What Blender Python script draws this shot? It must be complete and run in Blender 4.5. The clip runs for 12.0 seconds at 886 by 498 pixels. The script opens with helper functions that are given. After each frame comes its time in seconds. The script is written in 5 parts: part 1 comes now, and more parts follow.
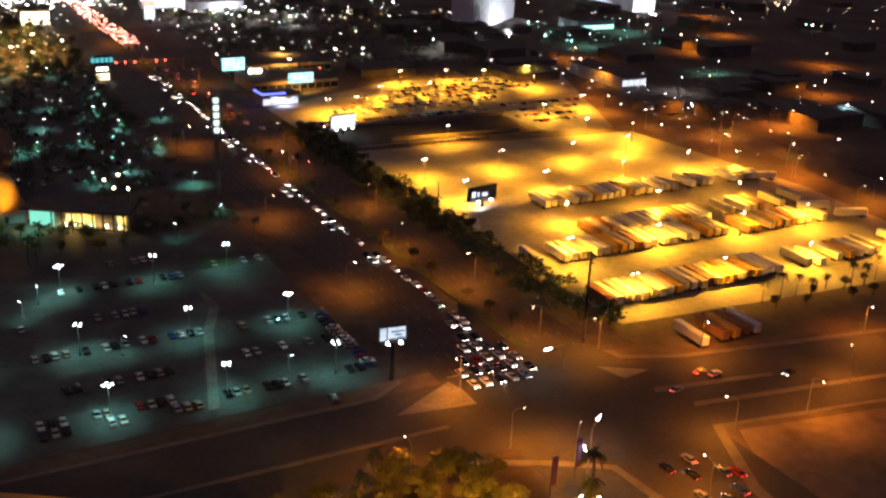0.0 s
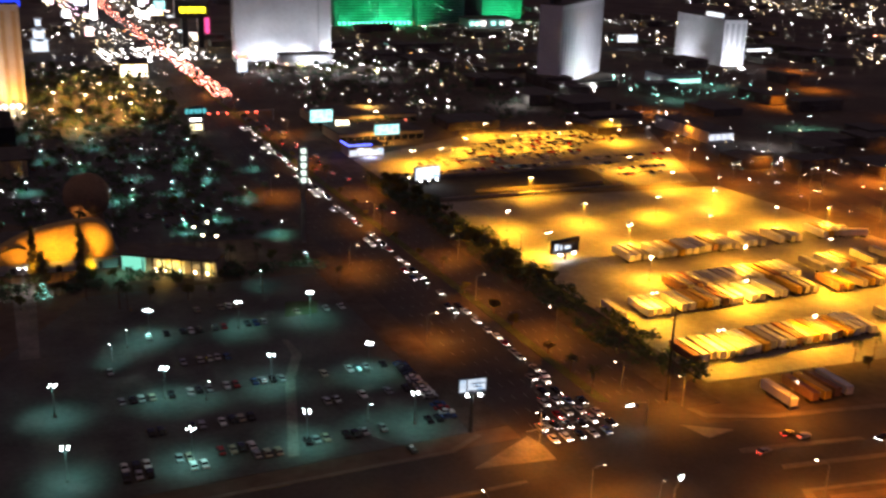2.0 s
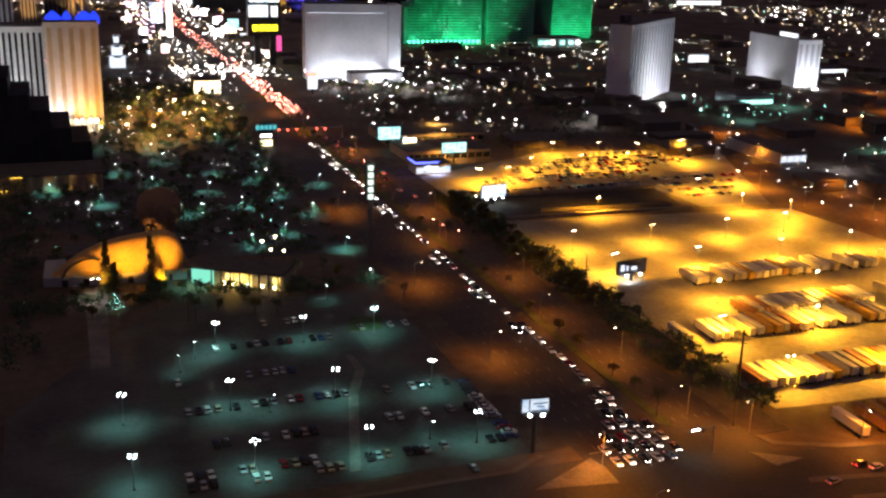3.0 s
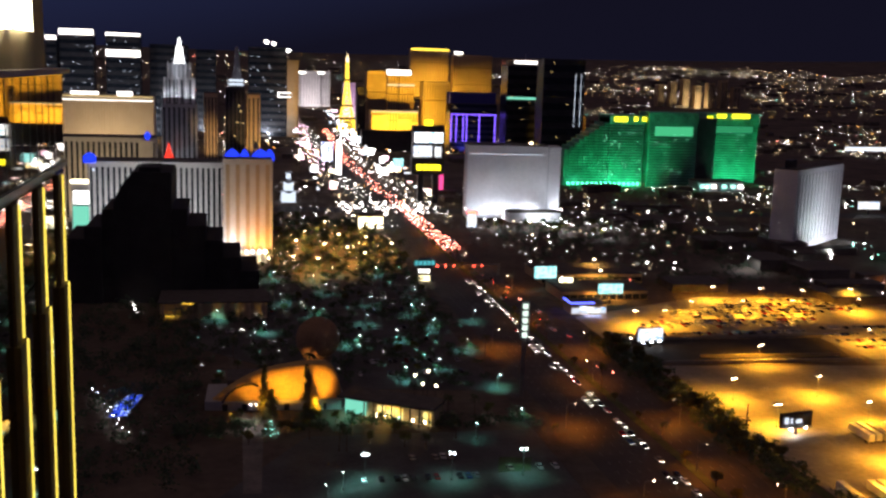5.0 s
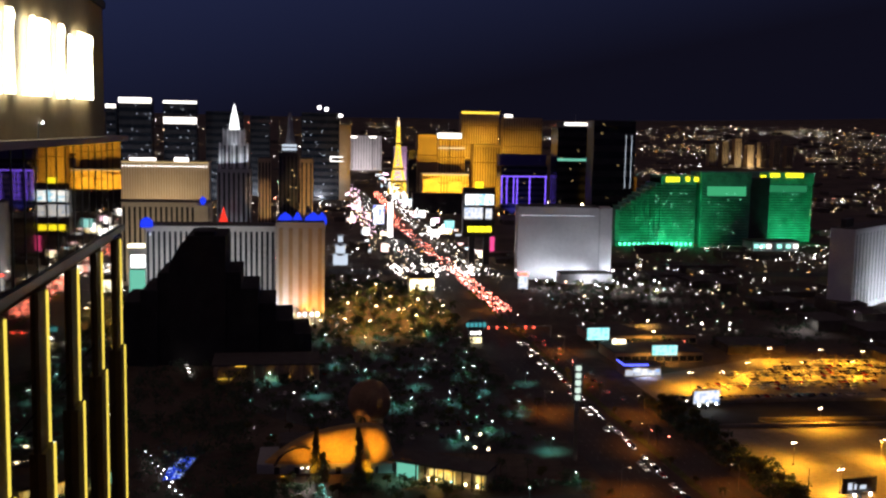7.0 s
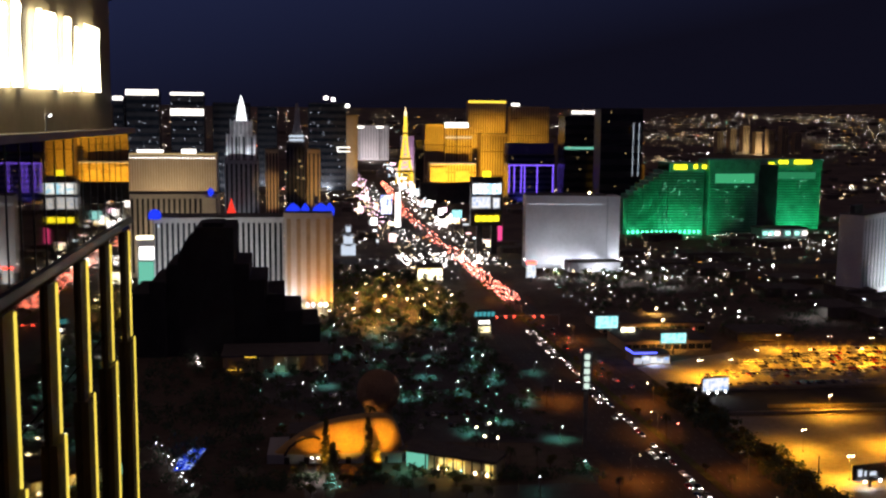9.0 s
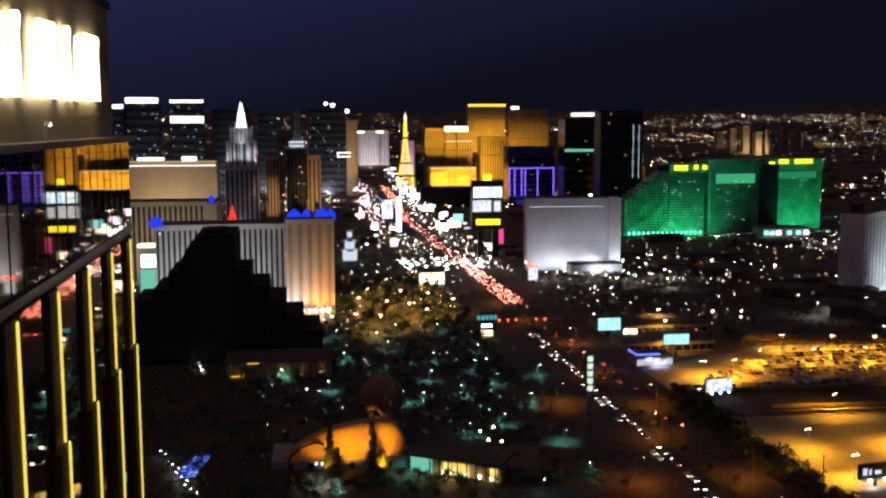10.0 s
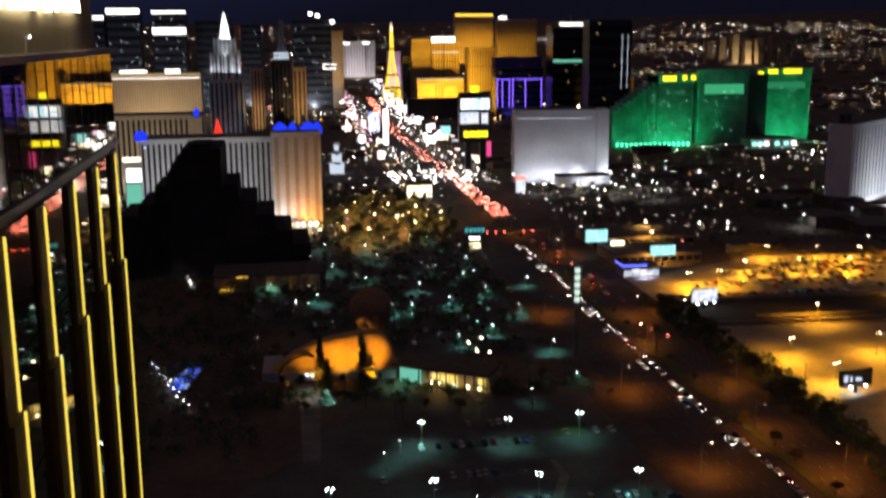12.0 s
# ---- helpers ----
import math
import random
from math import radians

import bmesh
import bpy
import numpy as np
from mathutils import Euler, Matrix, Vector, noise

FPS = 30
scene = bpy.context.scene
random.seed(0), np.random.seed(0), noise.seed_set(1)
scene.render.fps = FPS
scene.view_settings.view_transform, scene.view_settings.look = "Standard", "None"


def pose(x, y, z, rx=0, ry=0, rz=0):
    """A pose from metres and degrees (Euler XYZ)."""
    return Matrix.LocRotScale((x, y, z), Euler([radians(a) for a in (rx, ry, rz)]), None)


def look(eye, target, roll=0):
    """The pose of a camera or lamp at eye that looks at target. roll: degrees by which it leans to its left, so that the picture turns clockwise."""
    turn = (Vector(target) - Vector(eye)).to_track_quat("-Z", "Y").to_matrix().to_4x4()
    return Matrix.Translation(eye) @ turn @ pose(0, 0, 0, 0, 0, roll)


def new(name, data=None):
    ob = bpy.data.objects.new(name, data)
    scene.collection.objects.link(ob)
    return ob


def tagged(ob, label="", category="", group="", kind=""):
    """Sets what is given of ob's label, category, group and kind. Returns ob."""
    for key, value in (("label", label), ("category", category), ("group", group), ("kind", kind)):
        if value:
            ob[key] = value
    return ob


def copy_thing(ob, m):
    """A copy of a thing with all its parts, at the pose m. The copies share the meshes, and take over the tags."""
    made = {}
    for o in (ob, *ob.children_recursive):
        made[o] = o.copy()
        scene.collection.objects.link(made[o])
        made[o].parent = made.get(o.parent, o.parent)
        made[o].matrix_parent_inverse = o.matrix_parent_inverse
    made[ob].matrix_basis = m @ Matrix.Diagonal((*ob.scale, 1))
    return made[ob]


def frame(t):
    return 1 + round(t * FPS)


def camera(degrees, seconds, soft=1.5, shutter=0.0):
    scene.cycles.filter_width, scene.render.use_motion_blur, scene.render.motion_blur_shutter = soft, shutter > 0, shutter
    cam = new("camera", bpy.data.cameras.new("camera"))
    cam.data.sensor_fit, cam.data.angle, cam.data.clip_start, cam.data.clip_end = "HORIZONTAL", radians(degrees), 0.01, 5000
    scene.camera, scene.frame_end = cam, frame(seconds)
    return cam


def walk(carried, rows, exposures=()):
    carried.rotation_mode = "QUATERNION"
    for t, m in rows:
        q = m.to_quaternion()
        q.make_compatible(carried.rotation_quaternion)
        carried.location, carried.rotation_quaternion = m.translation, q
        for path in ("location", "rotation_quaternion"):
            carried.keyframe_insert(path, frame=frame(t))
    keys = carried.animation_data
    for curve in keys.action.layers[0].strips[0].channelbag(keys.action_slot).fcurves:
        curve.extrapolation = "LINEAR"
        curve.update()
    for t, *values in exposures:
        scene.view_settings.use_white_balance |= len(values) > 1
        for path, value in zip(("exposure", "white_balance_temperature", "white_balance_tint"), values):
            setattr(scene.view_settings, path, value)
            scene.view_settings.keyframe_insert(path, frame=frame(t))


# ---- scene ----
cam = camera(46.19, 12.0, soft=2.4, shutter=0.5)
# ---- camera: a stand high on a hotel tower; y runs north along the boulevard, x east ----
EYE = (0.0, 0.0, 140.0)
PATH = [(0.0, 0.77, -20.67, -2.27), (0.1, 0.55, -20.76, -2.4), (0.2, 0.42, -20.68, -2.5), (0.3, 0.53, -20.69, -2.56), (0.5, 0.78, -20.87, -2.64), (1.0, 0.37, -21.38, -2.60), (1.5, 1.94, -19.59, -2.28),
        (2.0, 5.38, -17.99, -1.77), (2.5, 7.69, -17.11, -1.35), (3.0, 9.11, -17.11, -1.67), (3.5, 11.00, -14.95, -1.75),
        (3.7, 11.87, -13.22, -1.62), (5.3, 19.03, -9.00, -1.69), (5.5, 19.68, -8.16, -1.60), (6.0, 20.46, -6.57, -1.79),
        (6.5, 20.57, -6.22, -1.19), (7.0, 20.62, -6.43, -1.07), (9.0, 21.00, -7.01, -0.58), (9.5, 20.99, -7.02, 0.15),
        (10.0, 20.99, -6.79, 0.18), (10.5, 20.80, -6.62, 0.10), (11.0, 20.63, -6.56, 0.01), (11.5, 20.94, -7.96, 0.08),
        (12.0, 20.27, -11.60, 0.40)]
walk(cam, [(t, pose(*EYE, 90 + p, r, y - 29.5)) for t, y, p, r in PATH],
     exposures=[(0.0, 1.25), (3.5, 1.2), (5.5, 0.78), (6.0, 0.58), (12.0, 0.52)])

# ---- night sky ----
world = bpy.data.worlds.new("night_sky")
scene.world = world
world.use_nodes = True
wn, wl = world.node_tree.nodes, world.node_tree.links
wn.clear()
w_out, w_bg = wn.new("ShaderNodeOutputWorld"), wn.new("ShaderNodeBackground")
w_tc, w_sep, w_ramp = wn.new("ShaderNodeTexCoord"), wn.new("ShaderNodeSeparateXYZ"), wn.new("ShaderNodeValToRGB")
wl.new(w_tc.outputs["Generated"], w_sep.inputs[0])
w_add = wn.new("ShaderNodeMath")
w_add.operation = "MULTIPLY_ADD"
w_add.inputs[1].default_value = -0.22
wl.new(w_sep.outputs["X"], w_add.inputs[0])
wl.new(w_sep.outputs["Z"], w_add.inputs[2])
wl.new(w_add.outputs[0], w_ramp.inputs[0])
w_ramp.color_ramp.elements[0].position, w_ramp.color_ramp.elements[0].color = -0.0, (0.0032, 0.0030, 0.0075, 1)
w_ramp.color_ramp.elements[1].position, w_ramp.color_ramp.elements[1].color = 0.22, (0.0115, 0.0155, 0.048, 1)
w_glow = w_ramp.color_ramp.elements.new(0.7)      # warm glow added above the view to lift the dark ground, like lit city haze
w_glow.color = (0.042, 0.0265, 0.023, 1)
wl.new(w_ramp.outputs[0], w_bg.inputs[0])
w_bg.inputs[1].default_value = 1.0
wl.new(w_bg.outputs[0], w_out.inputs[0])

STREET = (1.0, 0.28, 0.012)
SODIUM, TEAL, COOL, WARM = (1.0, 0.41, 0.018), (0.3, 1.0, 0.9), (0.85, 0.9, 1.0), (1.0, 0.75, 0.42)
P_TRUCK, P_UPPER, P_TEAL, P_STREET = 27000, 30000, 1500, 5400   # watts of the lot and street lamps


# ---- materials ----
def mat(name, col, rough=0.8, metal=0.0, scale=0.5, vary=0.35, bump=0.1, fine=8.0, isle=0.0):
    """A surface with stains at one scale, grain at a finer one, and relief."""
    m = bpy.data.materials.new(name)
    m.use_nodes = True
    n, l = m.node_tree.nodes, m.node_tree.links
    b = n["Principled BSDF"]
    b.inputs["Roughness"].default_value, b.inputs["Metallic"].default_value = rough, metal
    tc = n.new("ShaderNodeTexCoord")
    big, small = n.new("ShaderNodeTexNoise"), n.new("ShaderNodeTexNoise")
    big.inputs["Scale"].default_value, big.inputs["Detail"].default_value = scale, 5
    small.inputs["Scale"].default_value, small.inputs["Detail"].default_value = scale * fine, 3
    for k in (big, small):
        l.new(tc.outputs["Object"], k.inputs["Vector"])
    mix = n.new("ShaderNodeMath")
    mix.operation = "MULTIPLY_ADD"
    mix.inputs[1].default_value = 0.65
    l.new(big.outputs["Fac"], mix.inputs[0])
    half = n.new("ShaderNodeMath")
    half.operation = "MULTIPLY"
    half.inputs[1].default_value = 0.35
    l.new(small.outputs["Fac"], half.inputs[0])
    l.new(half.outputs[0], mix.inputs[2])
    ramp = n.new("ShaderNodeValToRGB")
    e = ramp.color_ramp.elements
    e[0].position, e[1].position = 0.32, 0.68
    e[0].color = (*[c * (1 - vary) for c in col], 1)
    e[1].color = (*[min(1, c * (1 + vary)) for c in col], 1)
    l.new(mix.outputs[0], ramp.inputs[0])
    l.new(ramp.outputs[0], b.inputs["Base Color"])
    if bump:
        bp = n.new("ShaderNodeBump")
        bp.inputs["Strength"].default_value, bp.inputs["Distance"].default_value = bump, 0.1
        l.new(small.outputs["Fac"], bp.inputs["Height"])
        l.new(bp.outputs[0], b.inputs["Normal"])
    return m


def emit(name, col, strength, lights=False, vary=0.0, per_thing=False):
    m = bpy.data.materials.new(name)
    m.use_nodes = True
    n, l = m.node_tree.nodes, m.node_tree.links
    n.clear()
    o, e = n.new("ShaderNodeOutputMaterial"), n.new("ShaderNodeEmission")
    e.inputs[0].default_value, e.inputs[1].default_value = (*col, 1), strength
    l.new(e.outputs[0], o.inputs[0])
    if vary:                     # lamps of a joined group differ in strength
        g, p, k = n.new("ShaderNodeNewGeometry"), n.new("ShaderNodeMath"), n.new("ShaderNodeMapRange")
        p.operation = "POWER"
        p.inputs[1].default_value = vary
        if per_thing:
            g = n.new("ShaderNodeObjectInfo")
        l.new(g.outputs["Random" if per_thing else "Random Per Island"], p.inputs[0])
        l.new(p.outputs[0], k.inputs[0])
        k.inputs["To Min"].default_value, k.inputs["To Max"].default_value = 0.12 * strength, 2.4 * strength
        l.new(k.outputs[0], e.inputs[1])
    m.cycles.emission_sampling = "AUTO" if lights else "NONE"
    return m


def sign_mat(name, cols, strength, scale=0.35):
    """A lit board: soft patches of several colours, as a picture on it would have."""
    m = emit(name, cols[0], strength)
    n, l = m.node_tree.nodes, m.node_tree.links
    e = n["Emission"]
    tc, v, r = n.new("ShaderNodeTexCoord"), n.new("ShaderNodeTexNoise"), n.new("ShaderNodeValToRGB")
    v.inputs["Scale"].default_value, v.inputs["Detail"].default_value = scale, 3
    l.new(tc.outputs["Object"], v.inputs["Vector"])
    l.new(v.outputs["Fac"], r.inputs[0])
    r.color_ramp.interpolation = "CONSTANT" if len(cols) > 2 else "LINEAR"
    els = r.color_ramp.elements
    while len(els) < len(cols):
        els.new(0.5)
    for i, c in enumerate(cols):
        els[i].position = 0.36 + 0.3 * i / len(cols)
        els[i].color = (*c, 1)
    l.new(r.outputs[0], e.inputs[0])
    return m


M = {
    "soil": mat("desert_soil", (0.12, 0.092, 0.068), 0.95, scale=0.02, vary=0.5, bump=0.2, fine=12),
    "asphalt": mat("asphalt", (0.06, 0.056, 0.052), 0.75, scale=0.05, vary=0.4, bump=0.15, fine=14),
    "lot": mat("worn_lot_asphalt", (0.26, 0.245, 0.22), 0.8, scale=0.045, vary=0.4, bump=0.15, fine=10),
    "lot_old": mat("old_parking_asphalt", (0.09, 0.09, 0.086), 0.8, scale=0.06, vary=0.45, bump=0.15, fine=10),
    "concrete": mat("pale_concrete", (0.2, 0.185, 0.165), 0.85, scale=0.12, vary=0.4, bump=0.1),
    "dusty": mat("dusty_verge", (0.1, 0.085, 0.07), 0.95, scale=0.15, vary=0.45, bump=0.2),
    "kerb": mat("kerb_concrete", (0.17, 0.15, 0.125), 0.85, scale=0.3, vary=0.25),
    "paint": mat("road_paint", (0.3, 0.3, 0.28), 0.7, scale=0.6, vary=0.2, bump=0),
    "grass": mat("dry_grass", (0.07, 0.1, 0.04), 0.95, scale=0.2, vary=0.5, bump=0.3),
    "wall_cream": mat("cream_stucco", (0.66, 0.62, 0.56), 0.85, scale=0.06, vary=0.14, bump=0.08),
    "wall_white": mat("white_stucco", (0.76, 0.76, 0.78), 0.8, scale=0.05, vary=0.1, bump=0.06),
    "wall_grey": mat("grey_stucco", (0.45, 0.46, 0.48), 0.8, scale=0.05, vary=0.2, bump=0.06),
    "wall_tan": mat("tan_stucco", (0.5, 0.38, 0.24), 0.8, scale=0.05, vary=0.2, bump=0.06),
    "wall_dark": mat("dark_bronze_cladding", (0.04, 0.038, 0.04), 0.4, scale=0.1, vary=0.4, bump=0.02),
    "glass_dark": mat("dark_tower_glass", (0.02, 0.024, 0.03), 0.2, scale=0.1, vary=0.4, bump=0.0),
    "window_band": mat("window_glass", (0.03, 0.035, 0.04), 0.15, scale=0.2, vary=0.3, bump=0.0),
    "green_band": mat("green_window_glass", (0.05, 0.17, 0.11), 0.3, scale=0.1, vary=0.4, bump=0.0),
    "green_wall": mat("green_glass_wall", (0.13, 0.42, 0.28), 0.45, scale=0.07, vary=0.55, bump=0.04),
    "gold_rib": mat("tan_window_column", (0.17, 0.11, 0.05), 0.4, scale=0.1, vary=0.3, bump=0.0),
    "roof": mat("flat_roof_gravel", (0.12, 0.11, 0.1), 0.95, scale=0.2, vary=0.3),
    "blue_roof": mat("blue_roof_shingle", (0.05, 0.1, 0.7), 0.6, scale=0.4, vary=0.25),
    "red_roof": mat("red_roof_shingle", (0.6, 0.06, 0.04), 0.6, scale=0.4, vary=0.25),
    "gold_metal": mat("gold_fin_metal", (0.11, 0.07, 0.025), 0.6, 0.0, scale=0.6, vary=0.2, bump=0.02),
    "dark_metal": mat("dark_metal", (0.05, 0.05, 0.052), 0.5, 0.4, scale=1.0, vary=0.3, bump=0.02),
    "pole": mat("galvanised_pole", (0.3, 0.3, 0.3), 0.5, 0.6, scale=1.5, vary=0.2, bump=0.02),
    "sign_wall": mat("bronze_sign_wall", (0.34, 0.27, 0.16), 0.6, scale=0.4, vary=0.15, bump=0.04),
    "dome": mat("ochre_dome_plaster", (0.55, 0.36, 0.13), 0.85, scale=0.12, vary=0.25, bump=0.08),
    "brown_dome": mat("brown_dome_plaster", (0.3, 0.19, 0.11), 0.9, scale=0.15, vary=0.3, bump=0.08),
    "bark": mat("bark", (0.16, 0.11, 0.07), 0.95, scale=2.0, vary=0.35, bump=0.4),
    "leaf": mat("dusty_leaves", (0.13, 0.125, 0.035), 0.75, scale=0.8, vary=0.5, bump=0),
    "leaf_dark": mat("dark_garden_leaves", (0.07, 0.11, 0.06), 0.8, scale=0.4, vary=0.5, bump=0),
    "palm": mat("palm_fronds", (0.06, 0.085, 0.03), 0.7, scale=1.2, vary=0.4, bump=0),
    "trailer_white": mat("trailer_white_paint", (0.72, 0.71, 0.69), 0.5, scale=0.25, vary=0.12, bump=0.03, fine=20),
    "trailer_grey": mat("trailer_aluminium", (0.45, 0.44, 0.42), 0.4, 0.3, scale=0.3, vary=0.2, bump=0.03, fine=20),
    "trailer_brown": mat("trailer_brown_paint", (0.28, 0.15, 0.08), 0.6, scale=0.3, vary=0.2, bump=0.03),
    "trailer_yellow": mat("trailer_yellow_paint", (0.6, 0.38, 0.06), 0.5, scale=0.3, vary=0.2, bump=0.03),
    "tyre": mat("tyre_rubber", (0.02, 0.02, 0.02), 0.9, scale=3, vary=0.3),
    "car_glass": mat("car_glass", (0.02, 0.022, 0.025), 0.08, scale=1, vary=0.1, bump=0),
    "purple_cloth": mat("purple_banner_cloth", (0.12, 0.04, 0.13), 0.9, scale=1.0, vary=0.3),
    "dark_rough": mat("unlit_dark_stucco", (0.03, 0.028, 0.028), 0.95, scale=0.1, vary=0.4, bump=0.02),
    "far_roof": mat("low_rise_stucco", (0.13, 0.11, 0.09), 0.9, scale=0.03, vary=0.4, bump=0),
}
for k, c in {"white": (0.75, 0.75, 0.75), "silver": (0.42, 0.43, 0.45), "black": (0.02, 0.02, 0.022), "red": (0.3, 0.02, 0.02),
             "blue": (0.04, 0.07, 0.2), "beige": (0.4, 0.34, 0.26)}.items():
    M["car_" + k] = mat("car_paint_" + k, c, 0.25, 0.2 if k == "silver" else 0.0, scale=0.8, vary=0.08, bump=0)
E_ = {
    "sodium": emit("sodium_lamp", (1, 0.76, 0.46), 15, vary=1.0, per_thing=True), "teal": emit("mercury_lamp", (0.82, 1, 0.95), 14), "cool": emit("cool_lamp", (0.92, 0.96, 1), 12),
    "warm": emit("warm_lamp", (1, 0.8, 0.5), 9), "head": emit("headlight_glass", (1, 0.93, 0.8), 15, vary=1.8, per_thing=True), "tail": emit("tail_light_glass", (1, 0.05, 0.03), 6, vary=1.5, per_thing=True),
    "red": emit("red_beacon", (1, 0.08, 0.05), 6), "green": emit("green_lamp", (0.1, 1, 0.5), 4), "green_window": emit("green_lit_window", (0.25, 1, 0.6), 0.9), "pink": emit("pink_sign", (1, 0.6, 0.8), 2.5), "magenta": emit("magenta_neon", (1, 0.08, 0.3), 0.8), "red_neon": emit("red_neon_sign", (1, 0.03, 0.05), 1.6),
    "blue": emit("blue_sign", (0.08, 0.1, 1), 2.5), "purple": emit("purple_neon", (0.2, 0.1, 1), 1.6), "yellow": emit("yellow_sign", (1, 0.85, 0.02), 1.6),
    # the dim white emission stands in for light falling on pale fronts
    "white_sign": emit("white_sign", (1, 0.98, 0.95), 3.5), "white_wash": emit("white_wash_emission", (0.8, 0.85, 1), 0.5), "strip": emit("yellow_neon_strip", (1, 0.74, 0.1), 0.75, True),
    "letters": emit("warm_white_sign_face", (1, 0.9, 0.62), 5.5, True), "win_warm": emit("lit_window_warm", (1, 0.7, 0.3), 0.4),
    "win_cool": emit("lit_window_cool", (0.75, 0.85, 1), 0.6), "gold_lights": emit("gold_glow_emission", (1, 0.62, 0.06), 1.2),
    "far_warm": emit("far_warm_lights", (1, 0.72, 0.4), 3.2, vary=3.2), "far_white": emit("far_white_lights", (1, 0.93, 0.87), 5.4, vary=2.2), "far_orange": emit("far_orange_lights", (1, 0.45, 0.1), 2.0, vary=2.0),
    "far_teal": emit("far_teal_lights", (0.35, 1, 0.8), 2.0, vary=1.5), "far_red": emit("far_red_lights", (1, 0.2, 0.13), 10.0, vary=1.2),
    "cyan_board": sign_mat("cyan_board", [(0.1, 0.75, 0.8), (0.45, 0.95, 0.95)], 0.95), "white_board": sign_mat("white_board", [(0.3, 0.5, 0.95), (1, 1, 1)], 0.7),
    "blue_board": sign_mat("blue_board", [(0.1, 0.15, 1), (0.8, 0.85, 1)], 1.4, 0.2), "screen": sign_mat("video_screen", [(0.3, 0.7, 1), (1, 1, 1), (0.9, 0.95, 1)], 1.6, 0.2),
    # the teal emission stands in for wash light on walls
    "store_yellow": sign_mat("lit_arcade_front", [(1, 0.55, 0.06), (1, 0.8, 0.25)], 0.8, 0.3), "store_teal": emit("teal_wash_emission", (0.25, 0.85, 0.62), 0.45),
    "promo_board": sign_mat("pink_white_board", [(1, 0.4, 0.6), (1, 0.97, 1), (0.5, 0.85, 1)], 2.0, 0.22), "promo_warm": sign_mat("warm_white_board", [(1, 0.55, 0.2), (1, 0.9, 0.85), (1, 0.4, 0.5)], 1.8, 0.25),
    "gold_shop": sign_mat("gold_shop_front", [(1, 0.7, 0.2), (1, 0.95, 0.7)], 2.4, 0.2), "pool_blue": sign_mat("blue_water_emission", [(0.004, 0.006, 0.03), (0.04, 0.1, 0.9), (0.01, 0.02, 0.2), (0.4, 0.55, 1)], 0.9, 0.45),
}
M.update(E_)

# golden mirror glass of the tower
mg = bpy.data.materials.new("golden_mirror_glass")
mg.use_nodes = True
gb = mg.node_tree.nodes["Principled BSDF"]
gb.inputs["Base Color"].default_value, gb.inputs["Metallic"].default_value, gb.inputs["Roughness"].default_value = (0.3, 0.24, 0.16, 1), 1.0, 0.025
g_noise, g_bump = mg.node_tree.nodes.new("ShaderNodeTexNoise"), mg.node_tree.nodes.new("ShaderNodeBump")
g_noise.inputs["Scale"].default_value = 0.35
g_bump.inputs["Strength"].default_value, g_bump.inputs["Distance"].default_value = 0.12, 0.06
mg.node_tree.links.new(g_noise.outputs["Fac"], g_bump.inputs["Height"])
mg.node_tree.links.new(g_bump.outputs[0], gb.inputs["Normal"])
M["mirror"] = mg


# ---- building blocks ----
def box(bm, x0, x1, y0, y1, z0, z1):
    v = [bm.verts.new((x, y, z)) for z in (z0, z1) for x, y in ((x0, y0), (x1, y0), (x1, y1), (x0, y1))]
    for f in ((3, 2, 1, 0), (4, 5, 6, 7), (0, 1, 5, 4), (1, 2, 6, 5), (2, 3, 7, 6), (3, 0, 4, 7)):
        bm.faces.new([v[i] for i in f])
    return bm


def prism(bm, pts, z0, z1):
    lo, hi = [bm.verts.new((x, y, z0)) for x, y in pts], [bm.verts.new((x, y, z1)) for x, y in pts]
    bm.faces.new(hi)
    bm.faces.new(lo[::-1])
    for i in range(len(pts)):
        j = (i + 1) % len(pts)
        bm.faces.new((lo[i], lo[j], hi[j], hi[i]))
    return bm


def lathe(bm, prof, n=10, x=0.0, y=0.0):
    """A turned form from (radius, z) pairs."""
    rings = [[bm.verts.new((x + max(r, 0.001) * math.cos(a * math.tau / n), y + max(r, 0.001) * math.sin(a * math.tau / n), z)) for a in range(n)] for r, z in prof]
    for p, q in zip(rings, rings[1:]):
        for i in range(n):
            bm.faces.new((p[i], p[(i + 1) % n], q[(i + 1) % n], q[i]))
    bm.faces.new(rings[0][::-1])
    bm.faces.new(rings[-1])
    return bm


def tube(bm, a, b, r, n=6):
    a, b = Vector(a), Vector(b)
    q = (b - a).to_track_quat("Z", "Y")
    ra, rb = r if isinstance(r, tuple) else (r, r)
    pa = [bm.verts.new(a + q @ Vector((ra * math.cos(k * math.tau / n), ra * math.sin(k * math.tau / n), 0))) for k in range(n)]
    pb = [bm.verts.new(b + q @ Vector((rb * math.cos(k * math.tau / n), rb * math.sin(k * math.tau / n), 0))) for k in range(n)]
    for k in range(n):
        bm.faces.new((pa[k], pa[(k + 1) % n], pb[(k + 1) % n], pb[k]))
    bm.faces.new(pa[::-1])
    bm.faces.new(pb)
    return bm


def gem(bm, x, y, z, r):
    """A small eight-sided light."""
    p = [bm.verts.new(c) for c in ((x + r, y, z), (x, y + r, z), (x - r, y, z), (x, y - r, z), (x, y, z + r), (x, y, z - r))]
    for i in range(4):
        j = (i + 1) % 4
        bm.faces.new((p[i], p[j], p[4]))
        bm.faces.new((p[j], p[i], p[5]))


